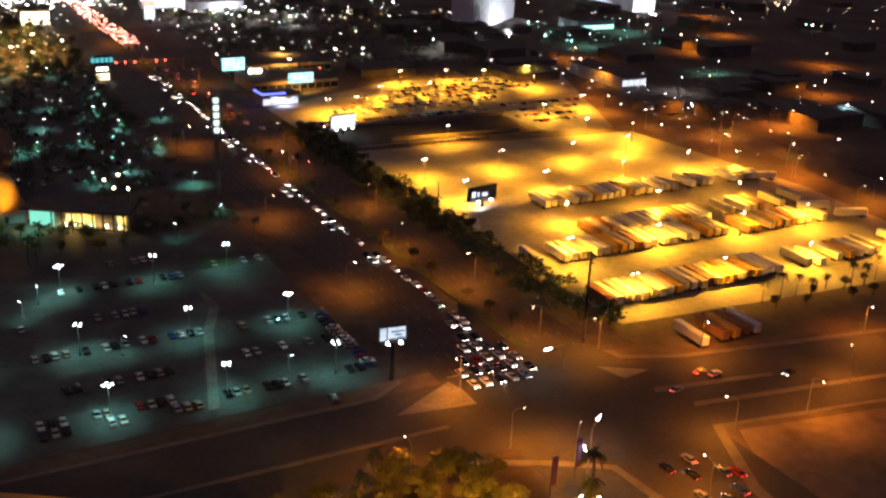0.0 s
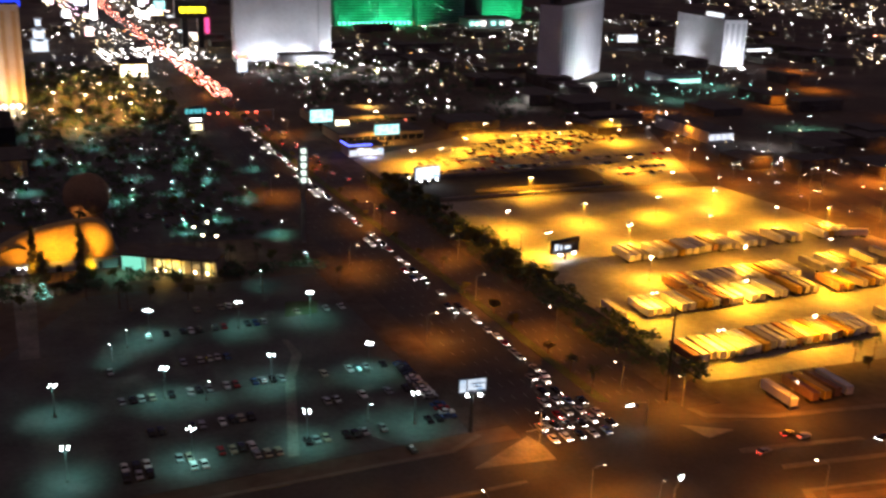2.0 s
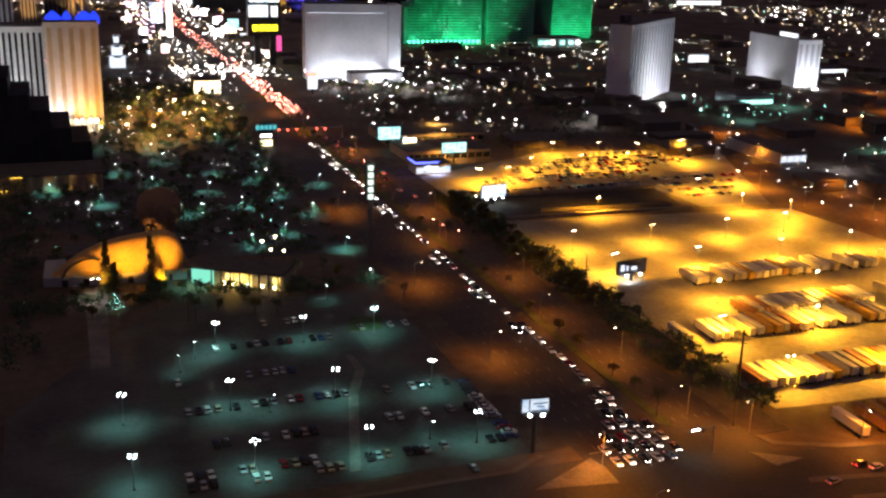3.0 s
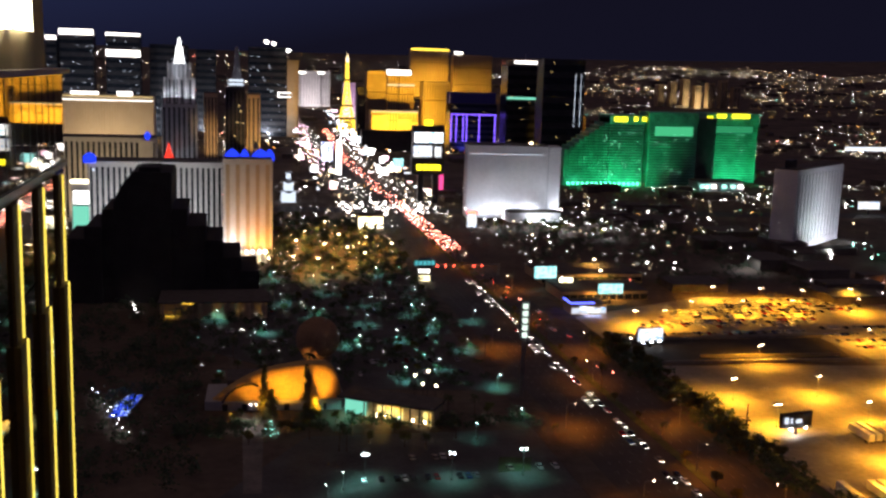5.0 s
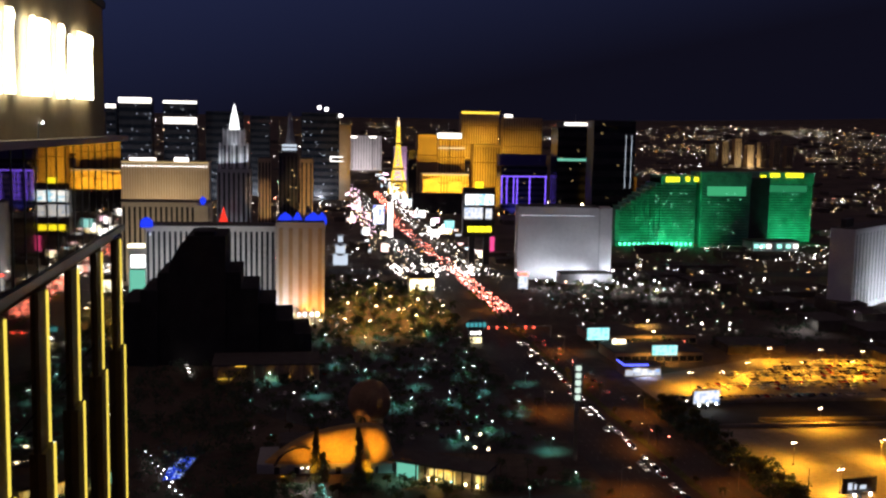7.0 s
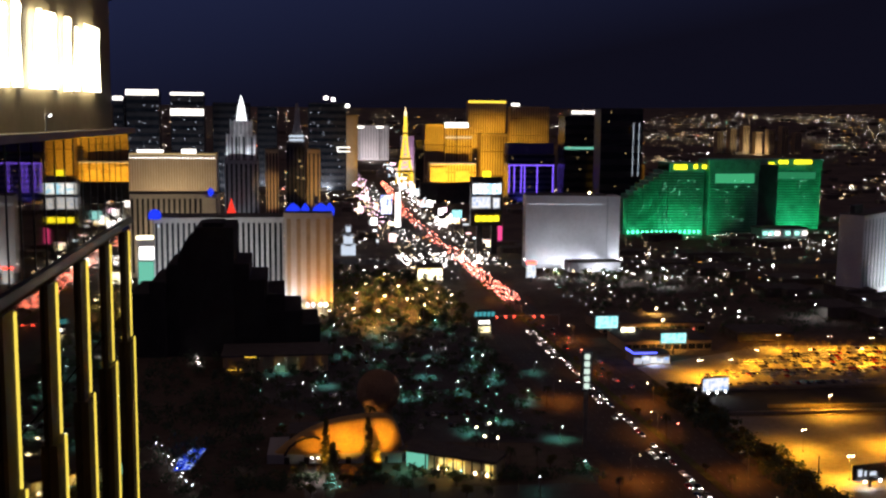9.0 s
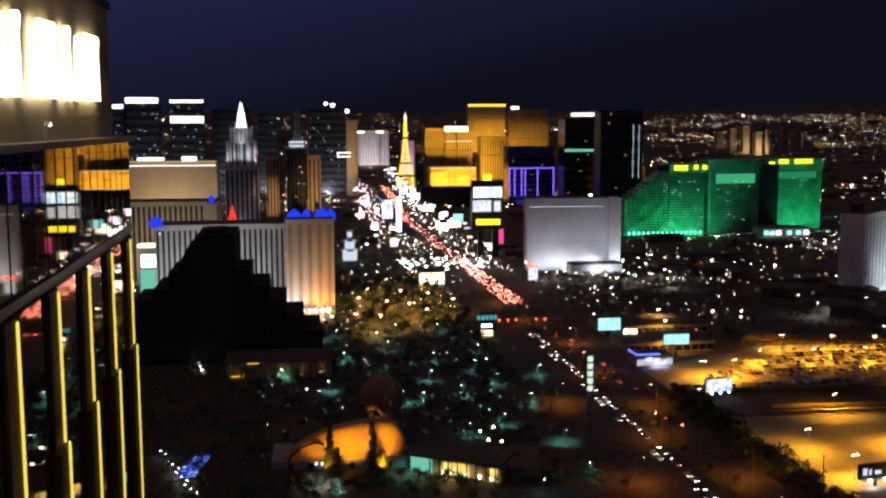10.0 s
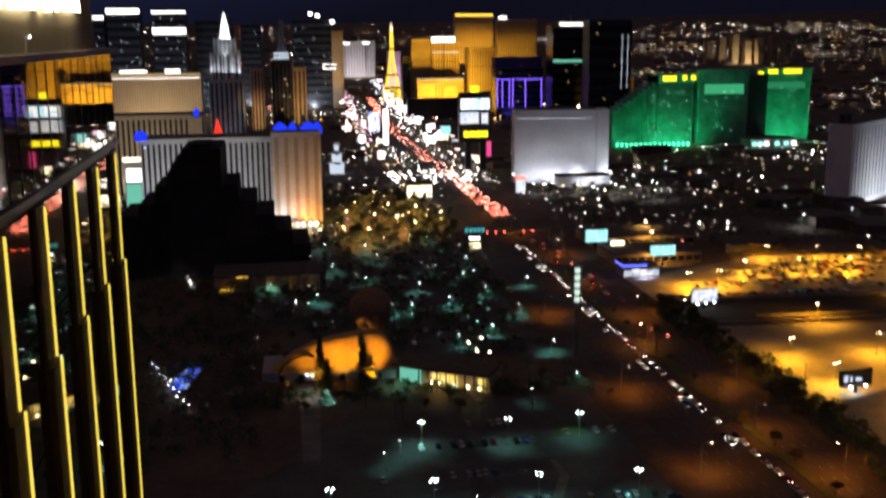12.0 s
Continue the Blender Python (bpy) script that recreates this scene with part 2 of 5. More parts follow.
def part(name, bm, material, parent=None, label=""):
    me = bpy.data.meshes.new(name)
    bm.to_mesh(me)
    bm.free()
    me.materials.append(M[material] if isinstance(material, str) else material)
    ob = new(name, me)
    if parent is not None:
        ob.parent = parent
    if label:
        ob["label"] = label
    return ob


def setting(name, bm, material, label, category):
    return tagged(part(name, bm, material), label, category, kind="structure")


def thing(name, label, category, x=0.0, y=0.0, z=0.0, rz=0.0, group=""):
    ob = new(name)
    ob.empty_display_size = 0.5
    ob.matrix_basis = pose(x, y, z, 0, 0, rz)
    return tagged(ob, label, category, group)


def B():
    return bmesh.new()


def lamp_light(name, parent, loc, power, col, angle=150, blend=0.5, radius=0.3, aim=None):
    d = bpy.data.lights.new(name, "SPOT")
    d.energy, d.color, d.spot_size, d.spot_blend, d.shadow_soft_size = power, col, radians(angle), blend, radius
    ob = new(name, d)
    ob.parent = parent
    ob.matrix_basis = look(loc, aim if aim else (loc[0], loc[1] + 0.001, loc[2] - 1))
    return ob


def gz(x, y):
    """The height of the ground: a flat basin that climbs towards the far rim of the valley, shaped to fit the camera's
    horizon.
    """
    s = max(0.0, (math.hypot(x, y) - 2300) / 2600)
    return 190 * s ** 1.25


# ---- ground and roads ----
bm = B()
xs = sorted([-4600 + 230 * i for i in range(41)])
ys = [-700 + 190 * i for i in range(31)]
gv = [[bm.verts.new((x, y, gz(x, y))) for x in xs] for y in ys]
for j in range(len(ys) - 1):
    for i in range(len(xs) - 1):
        bm.faces.new((gv[j][i], gv[j][i + 1], gv[j + 1][i + 1], gv[j + 1][i]))
setting("ground", bm, "soil", "dark dry desert soil of a wide valley at night", "ground")

setting("road_boulevard", prism(B(), [(131, -150), (186, -150), (186, 1500), (215, 2300), (175, 2300), (131, 1500)], -0.4, 0.05), "asphalt", "wide dark asphalt boulevard with queues of cars", "road")
setting("road_cross", prism(B(), [(-150, 190), (131, 190), (186, 176), (420, 140), (420, 172), (186, 216), (131, 228), (-150, 227)], -0.4, 0.06), "asphalt", "wide asphalt cross street under orange light", "road")
setting("road_east", prism(B(), [(384, 172), (404, 165), (440, 420), (452, 900), (432, 900), (418, 430)], -0.4, 0.045), "asphalt", "dark asphalt side road along the lots", "road")
setting("road_north_cross", prism(B(), [(-600, 1045), (900, 960), (900, 995), (-600, 1085)], -0.4, 0.055), "asphalt", "broad asphalt crossing far up the boulevard", "road")
setting("pavement_west", prism(B(), [(119, 236), (131, 236), (131, 900), (121, 900)], -0.3, 0.17), "dusty", "concrete pavement beside the boulevard", "pavement")
setting("pavement_east", prism(B(), [(186, 226), (199, 226), (199, 620), (186, 620)], -0.3, 0.17), "dusty", "dusty concrete pavement beside the boulevard", "pavement")
setting("pavement_cross_north", prism(B(), [(-150, 227), (110, 227), (121, 233), (120, 234.5), (109, 228.6), (-150, 228.4)], -0.3, 0.16), "kerb", "pale kerb and path along the cross street", "pavement")
setting("pavement_cross_south", prism(B(), [(-60, 190), (118, 190), (138, 180), (150, 172), (152, 150), (157, 100), (155, 100), (149.5, 150), (147.5, 171), (136.5, 178), (117, 188), (-60, 188)], -0.3, 0.17), "kerb", "pale curved kerb at the hotel corner", "pavement")
setting("pavement_southeast", prism(B(), [(186, 177), (420, 137), (420, 135), (188, 175), (176.5, 150), (168.5, 100), (166, 100), (173, 150)], -0.3, 0.17), "kerb", "pale curved kerb round bare land", "pavement")
setting("pavement_northeast", prism(B(), [(186, 226), (188, 219), (205, 212), (420, 175), (420, 177), (206, 214.3), (190, 221), (188.5, 226)], -0.3, 0.17), "kerb", "pale curved kerb along the truck lot corner", "pavement")
setting("median_strip", prism(B(), [(163.5, 240), (167, 238), (168, 900), (164, 900)], -0.3, 0.2), "grass", "planted median of the boulevard", "median")
setting("median_cross_west", prism(B(), [(-150, 208.5), (121, 205.5), (121, 207), (-150, 210)], -0.3, 0.2), "kerb", "narrow pale median of the cross street", "median")
setting("median_cross_east", prism(B(), [(184, 198), (223, 191.5), (223, 193.5), (185, 200.5)], -0.3, 0.2), "kerb", "narrow pale median of the cross street", "median")
setting("median_cross_south", prism(B(), [(189, 187), (330, 164), (330, 166), (190, 189)], -0.3, 0.2), "kerb", "long pale median of the cross street", "median")
setting("traffic_island_west", prism(B(), [(111, 217), (134, 213.5), (134.5, 222), (133, 228)], -0.3, 0.2), "concrete", "triangular pale concrete traffic island", "island")
setting("traffic_island_east", prism(B(), [(178, 218), (191, 210), (181, 208.5)], -0.3, 0.2), "concrete", "small triangular concrete traffic island", "island")
setting("bare_land_ground", prism(B(), [(191, 172), (420, 132), (420, -60), (172, -60), (173, 120), (180, 150)], -0.3, 0.03), mat("bare_sandy_land", (0.2, 0.15, 0.1), 0.95, scale=0.03, vary=0.4, bump=0.2), "bare sandy land beside the crossing", "ground")
bm = B()
for k in range(70):
    for x in (137, 141, 145, 149, 169, 173, 177, 181):
        box(bm, x - 0.08, x + 0.08, 232 + 9 * k, 235 + 9 * k, 0.052, 0.056)
box(bm, 134, 154, 230.2, 230.7, 0.064, 0.068)
tagged(part("lane_markings", bm, "paint"), "worn white lane dashes and crossing stripes on asphalt", "road marking", kind="stuff")

# the lots
setting("parking_lot_trucks", prism(B(), [(204, 239), (372, 226), (384, 330), (372, 446), (205, 462)], -0.3, 0.08), "lot", "large worn asphalt truck lot under sodium light", "lot")
setting("parking_lot_cars", prism(B(), [(192, 512), (322, 509), (326, 462), (368, 458), (430, 600), (300, 612), (192, 560)], -0.3, 0.08), "lot", "asphalt car lot under sodium light", "lot")
setting("parking_lot_hotel", prism(B(), [(-20, 234), (121, 236), (123, 380), (30, 382), (-20, 300)], -0.3, 0.07), "lot_old", "old asphalt car park under pale teal lamps", "lot")
setting("parking_lot_north", prism(B(), [(52, 440), (124, 430), (124, 700), (-20, 700), (-20, 520)], -0.3, 0.07), "lot_old", "dark tree-lined car park beside the boulevard", "lot")
setting("pit_ground", prism(B(), [(200, 468), (316, 462), (324, 506), (194, 509)], -0.3, 0.05), mat("dark_gravel", (0.05, 0.045, 0.04), 0.95, scale=0.1, vary=0.4), "dark gravel strip between two lots", "ground")
for nm, pts in (("wall_lot_south", [(205, 463), (318, 459), (318, 461), (205, 465)]), ("wall_lot_inner", [(236, 474), (312, 470), (312, 471), (236, 475)]),
                ("wall_lot_north", [(194, 509), (324, 506), (324, 507.5), (194, 511)])):
    setting(nm, prism(B(), pts, 0.0, 1.6), "kerb" if "inner" in nm else "concrete", "low concrete wall between the lots", "wall")
setting("lot_drive_strip", prism(B(), [(67, 240), (70, 240), (83, 288), (90, 304), (89, 318), (87, 318), (87, 305), (80, 289)], -0.2, 0.22), "concrete", "pale curved kerb strip across the car park", "kerb")
setting("grass_island", prism(B(), [(94, 338), (106, 338), (110, 350), (98, 352)], -0.2, 0.2), "grass", "small grass island in the car park", "island")
setting("hedge_ground", prism(B(), [(199.5, 300), (203.5, 300), (203.5, 500), (199.5, 500)], -0.2, 0.12), "grass", "dry planted strip along the lot", "ground")


# ---- lamps ----
def lot_lamp(name, label, x, y, h, power, col, glow, heads=2, group="", size=0.42, cone=168, blend=0.4):
    t = thing(name, label, "street lamp", x, y, 0.05, 0, group)
    part("base", lathe(B(), [(0.35, 0), (0.35, 0.7), (0.3, 0.8)], 8), "concrete", t)
    part("pole", lathe(B(), [(0.13, 0.7), (0.08, h)], 8), "pole", t)
    for k in range(heads):
        a = k * math.tau / heads
        ca, sa = math.cos(a), math.sin(a)
        part("arm", tube(B(), (0, 0, h), (0.9 * ca, 0.9 * sa, h + 0.1), 0.05), "pole", t)
        hd = part("lamp_head", lathe(B(), [(0.3, h + 0.12), (0.46, h + 0.16), (0.3, h + 0.34), (0.1, h + 0.4)], 8, 1.1 * ca, 1.1 * sa), "dark_metal", t)
        part("bulb", lathe(B(), [(0.12, h - size), (size, h - 0.3 * size), (size, h + 0.05), (0.3, h + 0.13)], 8, 1.1 * ca, 1.1 * sa), glow, hd, "glowing lamp glass")
    lamp_light("lamp_light", t, (0, 0, h - 0.9), power, col, cone, blend, 0.35)
    return t


truck_lamps = [(220, 254), (260, 253), (302, 252), (345, 250), (220, 292), (261, 291), (303, 289), (338, 287), (220, 370), (261, 369), (306, 370), (347, 372),
               (219, 406), (260, 406), (302, 406), (338, 408), (372, 364), (358, 429), (243, 327), (290, 326), (333, 322)]
first = lot_lamp("lot_lamp", "tall galvanised twin-head sodium lamp in the truck lot", *truck_lamps[0], 10, P_TRUCK, SODIUM, "sodium", 2, "truck lot lamps", 0.34)
for x, y in truck_lamps[1:]:
    copy_thing(first, pose(x, y, 0.05, 0, 0, random.uniform(0, 40)))
upper_lamps = [(227, 540), (245, 540), (271, 562), (304, 561), (336, 560), (304, 601), (335, 595), (359, 588), (340, 488), (343, 450), (381, 560), (376, 500), (262, 462), (395, 590)]
first = lot_lamp("lot_lamp", "galvanised twin-head sodium lamp among parked cars", *upper_lamps[0], 9, P_UPPER, SODIUM, "sodium", 2, "car lot lamps", 0.34)
for x, y in upper_lamps[1:]:
    copy_thing(first, pose(x, y, 0.05, 0, 0, random.uniform(0, 40)))
teal_lamps = [(46, 335), (76, 333), (102, 334), (106, 284), (75, 286), (43, 287), (106, 246), (74, 246), (43, 247), (12, 286), (12, 248)]
first = lot_lamp("lot_lamp", "four-head lamp with pale teal light in the car park", *teal_lamps[0], 10, P_TEAL, TEAL, "teal", 4, "car park lamps", 0.33, 132, 1.0)
for x, y in teal_lamps[1:]:
    copy_thing(first, pose(x, y, 0.05, 0, 0, random.uniform(0, 40)))
for power, lamps in ((260, [(54, 282), (38, 329), (32, 319), (94, 252), (94, 372), (118, 389)]),
                     (1500, [(119, 435), (119, 497), (137, 559), (98, 465), (57, 511), (65, 509), (105, 575), (61, 635), (29, 677), (9, 623), (49, 574), (-5, 571), (32, 610), (55, 667), (88, 520), (75, 555),
                            (20, 540), (115, 620), (85, 600), (100, 690), (-15, 640), (40, 480), (80, 450), (110, 540), (70, 690)])):
    first = lot_lamp("path_lamp", "small post lamp with pale teal light beside parked cars", *lamps[0], 6, power, TEAL, "teal", 1, "path lamps", 0.25, 140, 0.8)
    for x, y in lamps[1:]:
        copy_thing(first, pose(x, y, 0.05, 0, 0, random.uniform(0, 360)))


def street_lamp(x, y, rz, h=10.5, power=P_STREET):
    t = thing("street_lamp", "tall curved-arm street lamp with orange sodium light", "street lamp", x, y, 0.1, rz, "street lamps")
    part("pole", lathe(B(), [(0.2, 0), (0.16, 1), (0.09, h)], 8), "pole", t)
    part("arm", tube(tube(B(), (0, 0, h), (1.2, 0, h + 0.6), 0.07), (1.2, 0, h + 0.6), (3, 0, h + 0.7), 0.06), "pole", t)
    hd = part("lamp_head", box(B(), 2.7, 3.9, -0.22, 0.22, h + 0.62, h + 0.85), "dark_metal", t)
    part("bulb", lathe(B(), [(0.1, h + 0.3), (0.22, h + 0.42), (0.24, h + 0.63)], 8, 3.3, 0), "sodium", hd, "glowing lamp glass")
    lamp_light("lamp_light", t, (3.3, 0, h - 0.1), power, STREET, 165, 0.6, 0.35)
    return t


first = street_lamp(178, 290, 180)
# some of these posts are added only to brighten bare land, trees and island
for x, y, r in ((240, 178, 60), (273, 201, 240), (215, 214, 250), (187, 170, 120), (110, 150, 90), (85, 152, 90), (62, 158, 90), (130, 190, 0), (300, 180, 60), (140, 176, 45), (100, 187, 90), (134, 223, 215), (215, 171, 280), (262, 163, 280), (312, 155, 280), (330, 190, 240), (186, 228, 200),
                (395, 300, 0), (420, 427, 0), (455, 424, 0), (391, 343, 0), (438, 560, 180), (383, 448, 0), (383, 388, 0), (404, 361, 0), (384, 339, 0), (402, 417, 0), (423, 421, 0), (377, 294, 0), (382, 487, 0), (398, 525, 0), (430, 470, 180), (426, 380, 180), (420, 290, 180), (160, 150, 90), (172, 120, 90)):
    copy_thing(first, pose(x, y, 0.1, 0, 0, r))
# boulevard posts added for broad orange light on the road
first = street_lamp(166, 330, 0, 9.5, 3600)
first["label"] = "curved-arm sodium lamp added to light the boulevard"
for x, y, r in ((166, 440, 180), (166, 560, 0), (182, 380, 180), (182, 490, 180), (133, 300, 0), (133, 380, 0), (133, 500, 0), (182, 640, 180), (166, 720, 0), (166, 800, 180), (166, 880, 0), (175, 244, 180)):
    copy_thing(first, pose(x, y, 0.1, 0, 0, r))
# lamps added near the hotel drive to light the corner trees
first = lot_lamp("drive_lamp", "tall twin-head sodium lamp added to light the corner trees", 60, 150, 17, 60000, SODIUM, "sodium", 2, "drive lamps")
for x, y in ((80, 146), (100, 146), (42, 152)):
    copy_thing(first, pose(x, y, 0.05, 0, 0, 30))
for k, (x, y) in enumerate(((127, 168), (137, 172))):
    t = thing("banner_pole", "slim pole with a dim purple banner by the hotel drive", "banner", x, y, 0.1, group="banners")
    part("pole", lathe(B(), [(0.15, 0), (0.1, 11)], 8), "dark_metal", t)
    part("banner", box(B(), 0.12, 1.7, -0.05, 0.05, 3, 10.6), "purple_cloth", t)
    part("arm", box(B(), 0, 1.8, -0.06, 0.06, 10.65, 10.75), "dark_metal", t)
t = thing("gate_wall", "low curved garden wall with warm lamps by the drive", "wall", 128, 160, 0.1)
part("wall", prism(B(), [(-8, -1), (-3, 2), (3, 2.4), (8, 0), (8, 0.6), (3, 3), (-3, 2.6), (-8, -0.4)], 0, 1.6), "wall_cream", t)
for x, y in ((-7.5, -0.6), (-4, 1.6), (0, 2.5), (4, 2.4), (7.6, 0.3)):
    part("lamp", lathe(B(), [(0.1, 1.6), (0.3, 1.8), (0.3, 2.2), (0.1, 2.4)], 8, x, y), "warm", t)
# signal gantry far up the boulevard
t = thing("signal_gantry", "steel gantry with red traffic signals over the boulevard", "traffic signal", 160, 690, 0.1)
for x in (-26, 26):
    part("pole", lathe(B(), [(0.25, 0), (0.18, 8)], 8, x, 0), "pole", t)
part("beam", box(B(), -26, 26, -0.12, 0.12, 7.4, 7.8), "pole", t)
for x in (-18, -12, -6, 8, 14):
    part("signal", lathe(B(), [(0.2, 6.2), (0.45, 6.5), (0.45, 7.1), (0.2, 7.38)], 8, x, -0.3), "red", t, "red signal lamp")


def led_bar(x, y, rz):
    t = thing("street_lamp", "mast-arm lamp with a long white bar over the crossing", "street lamp", x, y, 0.1, rz, "crossing lamps")
    part("pole", lathe(B(), [(0.2, 0), (0.12, 8.4)], 8), "pole", t)
    part("arm", tube(B(), (0, 0, 8), (7, 0, 8.3), (0.1, 0.06)), "pole", t)
    hd = part("lamp_head", box(B(), 5.2, 7.8, -0.2, 0.2, 8.3, 8.5), "dark_metal", t)
    part("bulb", box(B(), 5.3, 7.7, -0.28, 0.28, 8.0, 8.28), "teal", hd, "glowing white bar")
    part("traffic_signal", box(B(), 3.6, 4.0, -0.2, 0.2, 6.9, 8.0), "dark_metal", t)
    return t


first = led_bar(168, 221, 185)
copy_thing(first, pose(146, 178, 0.1, 0, 0, 40))
copy_thing(first, pose(136, 166, 0.1, 0, 0, 60))

# tall bare masts by the lots
t = thing("mast", "tall bare steel pole at the corner of the truck lot", "pole", 183, 232, 0.1)
part("pole", lathe(B(), [(0.45, 0), (0.25, 31.5)], 10), "dark_metal", t)
part("collar", lathe(B(), [(0.6, 0), (0.6, 0.6)], 10), "concrete", t)
for k in range(3):
    part("cross_arm", box(B(), -1.6, 1.6, -0.08, 0.08, 27 + 1.6 * k, 27.2 + 1.6 * k), "dark_metal", t)
t = thing("mast", "slim dark pole beside the truck lot", "pole", 206, 369, 0.1)
part("pole", lathe(B(), [(0.25, 0), (0.15, 11)], 8), "dark_metal", t)


# ---- vehicles ----
def car(colour, label, lit=False, group="", far=False):
    t = thing("car", label, "car", group=group)
    b = B()
    prof = [(-2.3, 0.35), (-2.3, 0.85), (-1.6, 0.95), (2.1, 0.95), (2.3, 0.8), (2.3, 0.35)]   # nose at -y
    L, R = [b.verts.new((-0.9, y, z)) for y, z in prof], [b.verts.new((0.9, y, z)) for y, z in prof]
    b.faces.new(L)
    b.faces.new(R[::-1])
    for i in range(6):
        b.faces.new((L[i], R[i], R[(i + 1) % 6], L[(i + 1) % 6]))
    bmesh.ops.bevel(b, geom=[e for e in b.edges], offset=0.07, segments=1, affect="EDGES")
    box(b, -0.7, 0.7, -0.38, 1.18, 1.39, 1.46)
    if far:
        for x in (-0.85, 0.85):
            for y in (-1.4, 1.4):
                tube(b, (x - 0.1, y, 0.33), (x + 0.1, y, 0.33), 0.33, 8)
    part("body", b, "car_" + colour, t)
    b = B()
    lo = [b.verts.new(c) for c in ((-0.84, -1.1, 0.93), (0.84, -1.1, 0.93), (0.84, 1.75, 0.93), (-0.84, 1.75, 0.93))]
    hi = [b.verts.new(c) for c in ((-0.68, -0.35, 1.4), (0.68, -0.35, 1.4), (0.68, 1.15, 1.4), (-0.68, 1.15, 1.4))]
    for i in range(4):
        b.faces.new((lo[i], lo[(i + 1) % 4], hi[(i + 1) % 4], hi[i]))
    b.faces.new(hi)
    part("window", b, "car_glass", t, "dark glass")
    for x in (-0.85, 0.85):
        for y in (-1.4, 1.4):
            if not far:
                part("wheel", tube(B(), (x - 0.1, y, 0.33), (x + 0.1, y, 0.33), 0.33, 8), "tyre", t)
    for x in (-0.62, 0.62):
        if lit:
            part("headlight", lathe(B(), [(0.05, 0.55), (0.15, 0.61), (0.15, 0.76), (0.05, 0.82)] if far else [(0.05, 0.56), (0.125, 0.61), (0.125, 0.73), (0.05, 0.78)], 8, x, -2.3), "head", t, "lit headlight")
            part("tail_light", lathe(B(), [(0.05, 0.64), (0.1, 0.69), (0.1, 0.79), (0.05, 0.84)], 8, x, 2.3), "tail", t, "lit red tail light")
    return t


COLOURS = ("black", "white", "silver", "white", "beige", "black", "silver", "black", "silver", "white", "black", "blue", "silver", "red")
stores = {}


far_parked = []


def put_car(x, y, rz, colour, lit=False, group="parked cars"):
    far = y > 410
    if far and not lit:
        far_parked.append((pose(x, y, 0.08, 0, 0, rz), colour))
        return
    store = stores.setdefault((lit, far), {})
    m = pose(x, y, 0.08, 0, 0, rz)
    if colour not in store:
        store[colour] = car(colour, "%s car %s" % (colour, "on the boulevard with its lights on" if lit else "parked in a lot row at night"), lit, group, far)
        store[colour].matrix_basis = m
    else:
        copy_thing(store[colour], m)["group"] = group


rnd = random.Random(4)
for y, x0, x1, fill in ((244, 26, 66, 0.62), (249, 26, 60, 0.5), (246, 74, 114, 0.5), (266, 30, 66, 0.5), (268, 84, 112, 0.4), (288, 28, 66, 0.5), (288, 70, 80, 0.75), (287, 92, 112, 0.5),
                        (310, 30, 76, 0.3), (335, 46, 86, 0.6), (354, 66, 86, 0.5), (340, 96, 116, 0.3), (232, 60, 110, 0.15),
                        (460, 60, 118, 0.3), (480, 60, 118, 0.3), (520, 10, 110, 0.25), (545, 0, 110, 0.25), (590, 0, 110, 0.2)):
    x = x0
    while x < x1:
        if rnd.random() < fill * 1.25:
            put_car(x + rnd.uniform(-0.2, 0.2), y + rnd.uniform(-0.4, 0.4), rnd.choice((0, 180)) + rnd.uniform(-2, 2), rnd.choice(COLOURS), group="cars in the hotel car park")
        x += 2.8
for k in range(16):
    if rnd.random() < 0.75:
        put_car(117 + rnd.uniform(-0.3, 0.3), 246 + 2.8 * k, 82 + rnd.uniform(-2, 2), rnd.choice(COLOURS), group="cars in the hotel car park")
for y, x0, x1, fill in ((518, 205, 320, 0.55), (533, 225, 330, 0.3), (540, 232, 340, 0.5), (546, 240, 345, 0.55), (564, 260, 380, 0.5), (578, 285, 395, 0.5), (556, 250, 350, 0.4), (570, 265, 385, 0.6), (585, 300, 400, 0.5), (596, 310, 410, 0.4),
                        (483, 332, 360, 0.6), (496, 328, 372, 0.6), (510, 330, 380, 0.5), (524, 335, 390, 0.5)):
    x = x0
    while x < x1:
        if rnd.random() < fill * 1.55:
            put_car(x + rnd.uniform(-0.2, 0.2), y + rnd.uniform(-0.4, 0.4), rnd.choice((0, 180)) + rnd.uniform(-2, 2), rnd.choice(COLOURS), group="cars in the sodium-lit lot")
        x += 3.0
far_forms = {}
verts, faces, slots, mats = [], [], [], []
for m, c in far_parked:
    if c not in far_forms:
        far_forms[c] = car(c, "%s car parked far off in a lot row" % c, far=True)
        far_forms[c].matrix_basis = m
        continue
    for child in far_forms[c].children:
        k = len(verts)
        if child.data.materials[0] not in mats:
            mats.append(child.data.materials[0])
        verts += [m @ v.co for v in child.data.vertices]
        faces += [[k + i for i in f.vertices] for f in child.data.polygons]
        slots += [mats.index(child.data.materials[0])] * len(child.data.polygons)
me = bpy.data.meshes.new("parked_cars")
me.from_pydata(verts, [], faces)
for m in mats:
    me.materials.append(m)
me.polygons.foreach_set("material_index", slots)
tagged(new("parked_cars", me), "rows of far parked cars under sodium and teal lamps", "cars", kind="stuff")
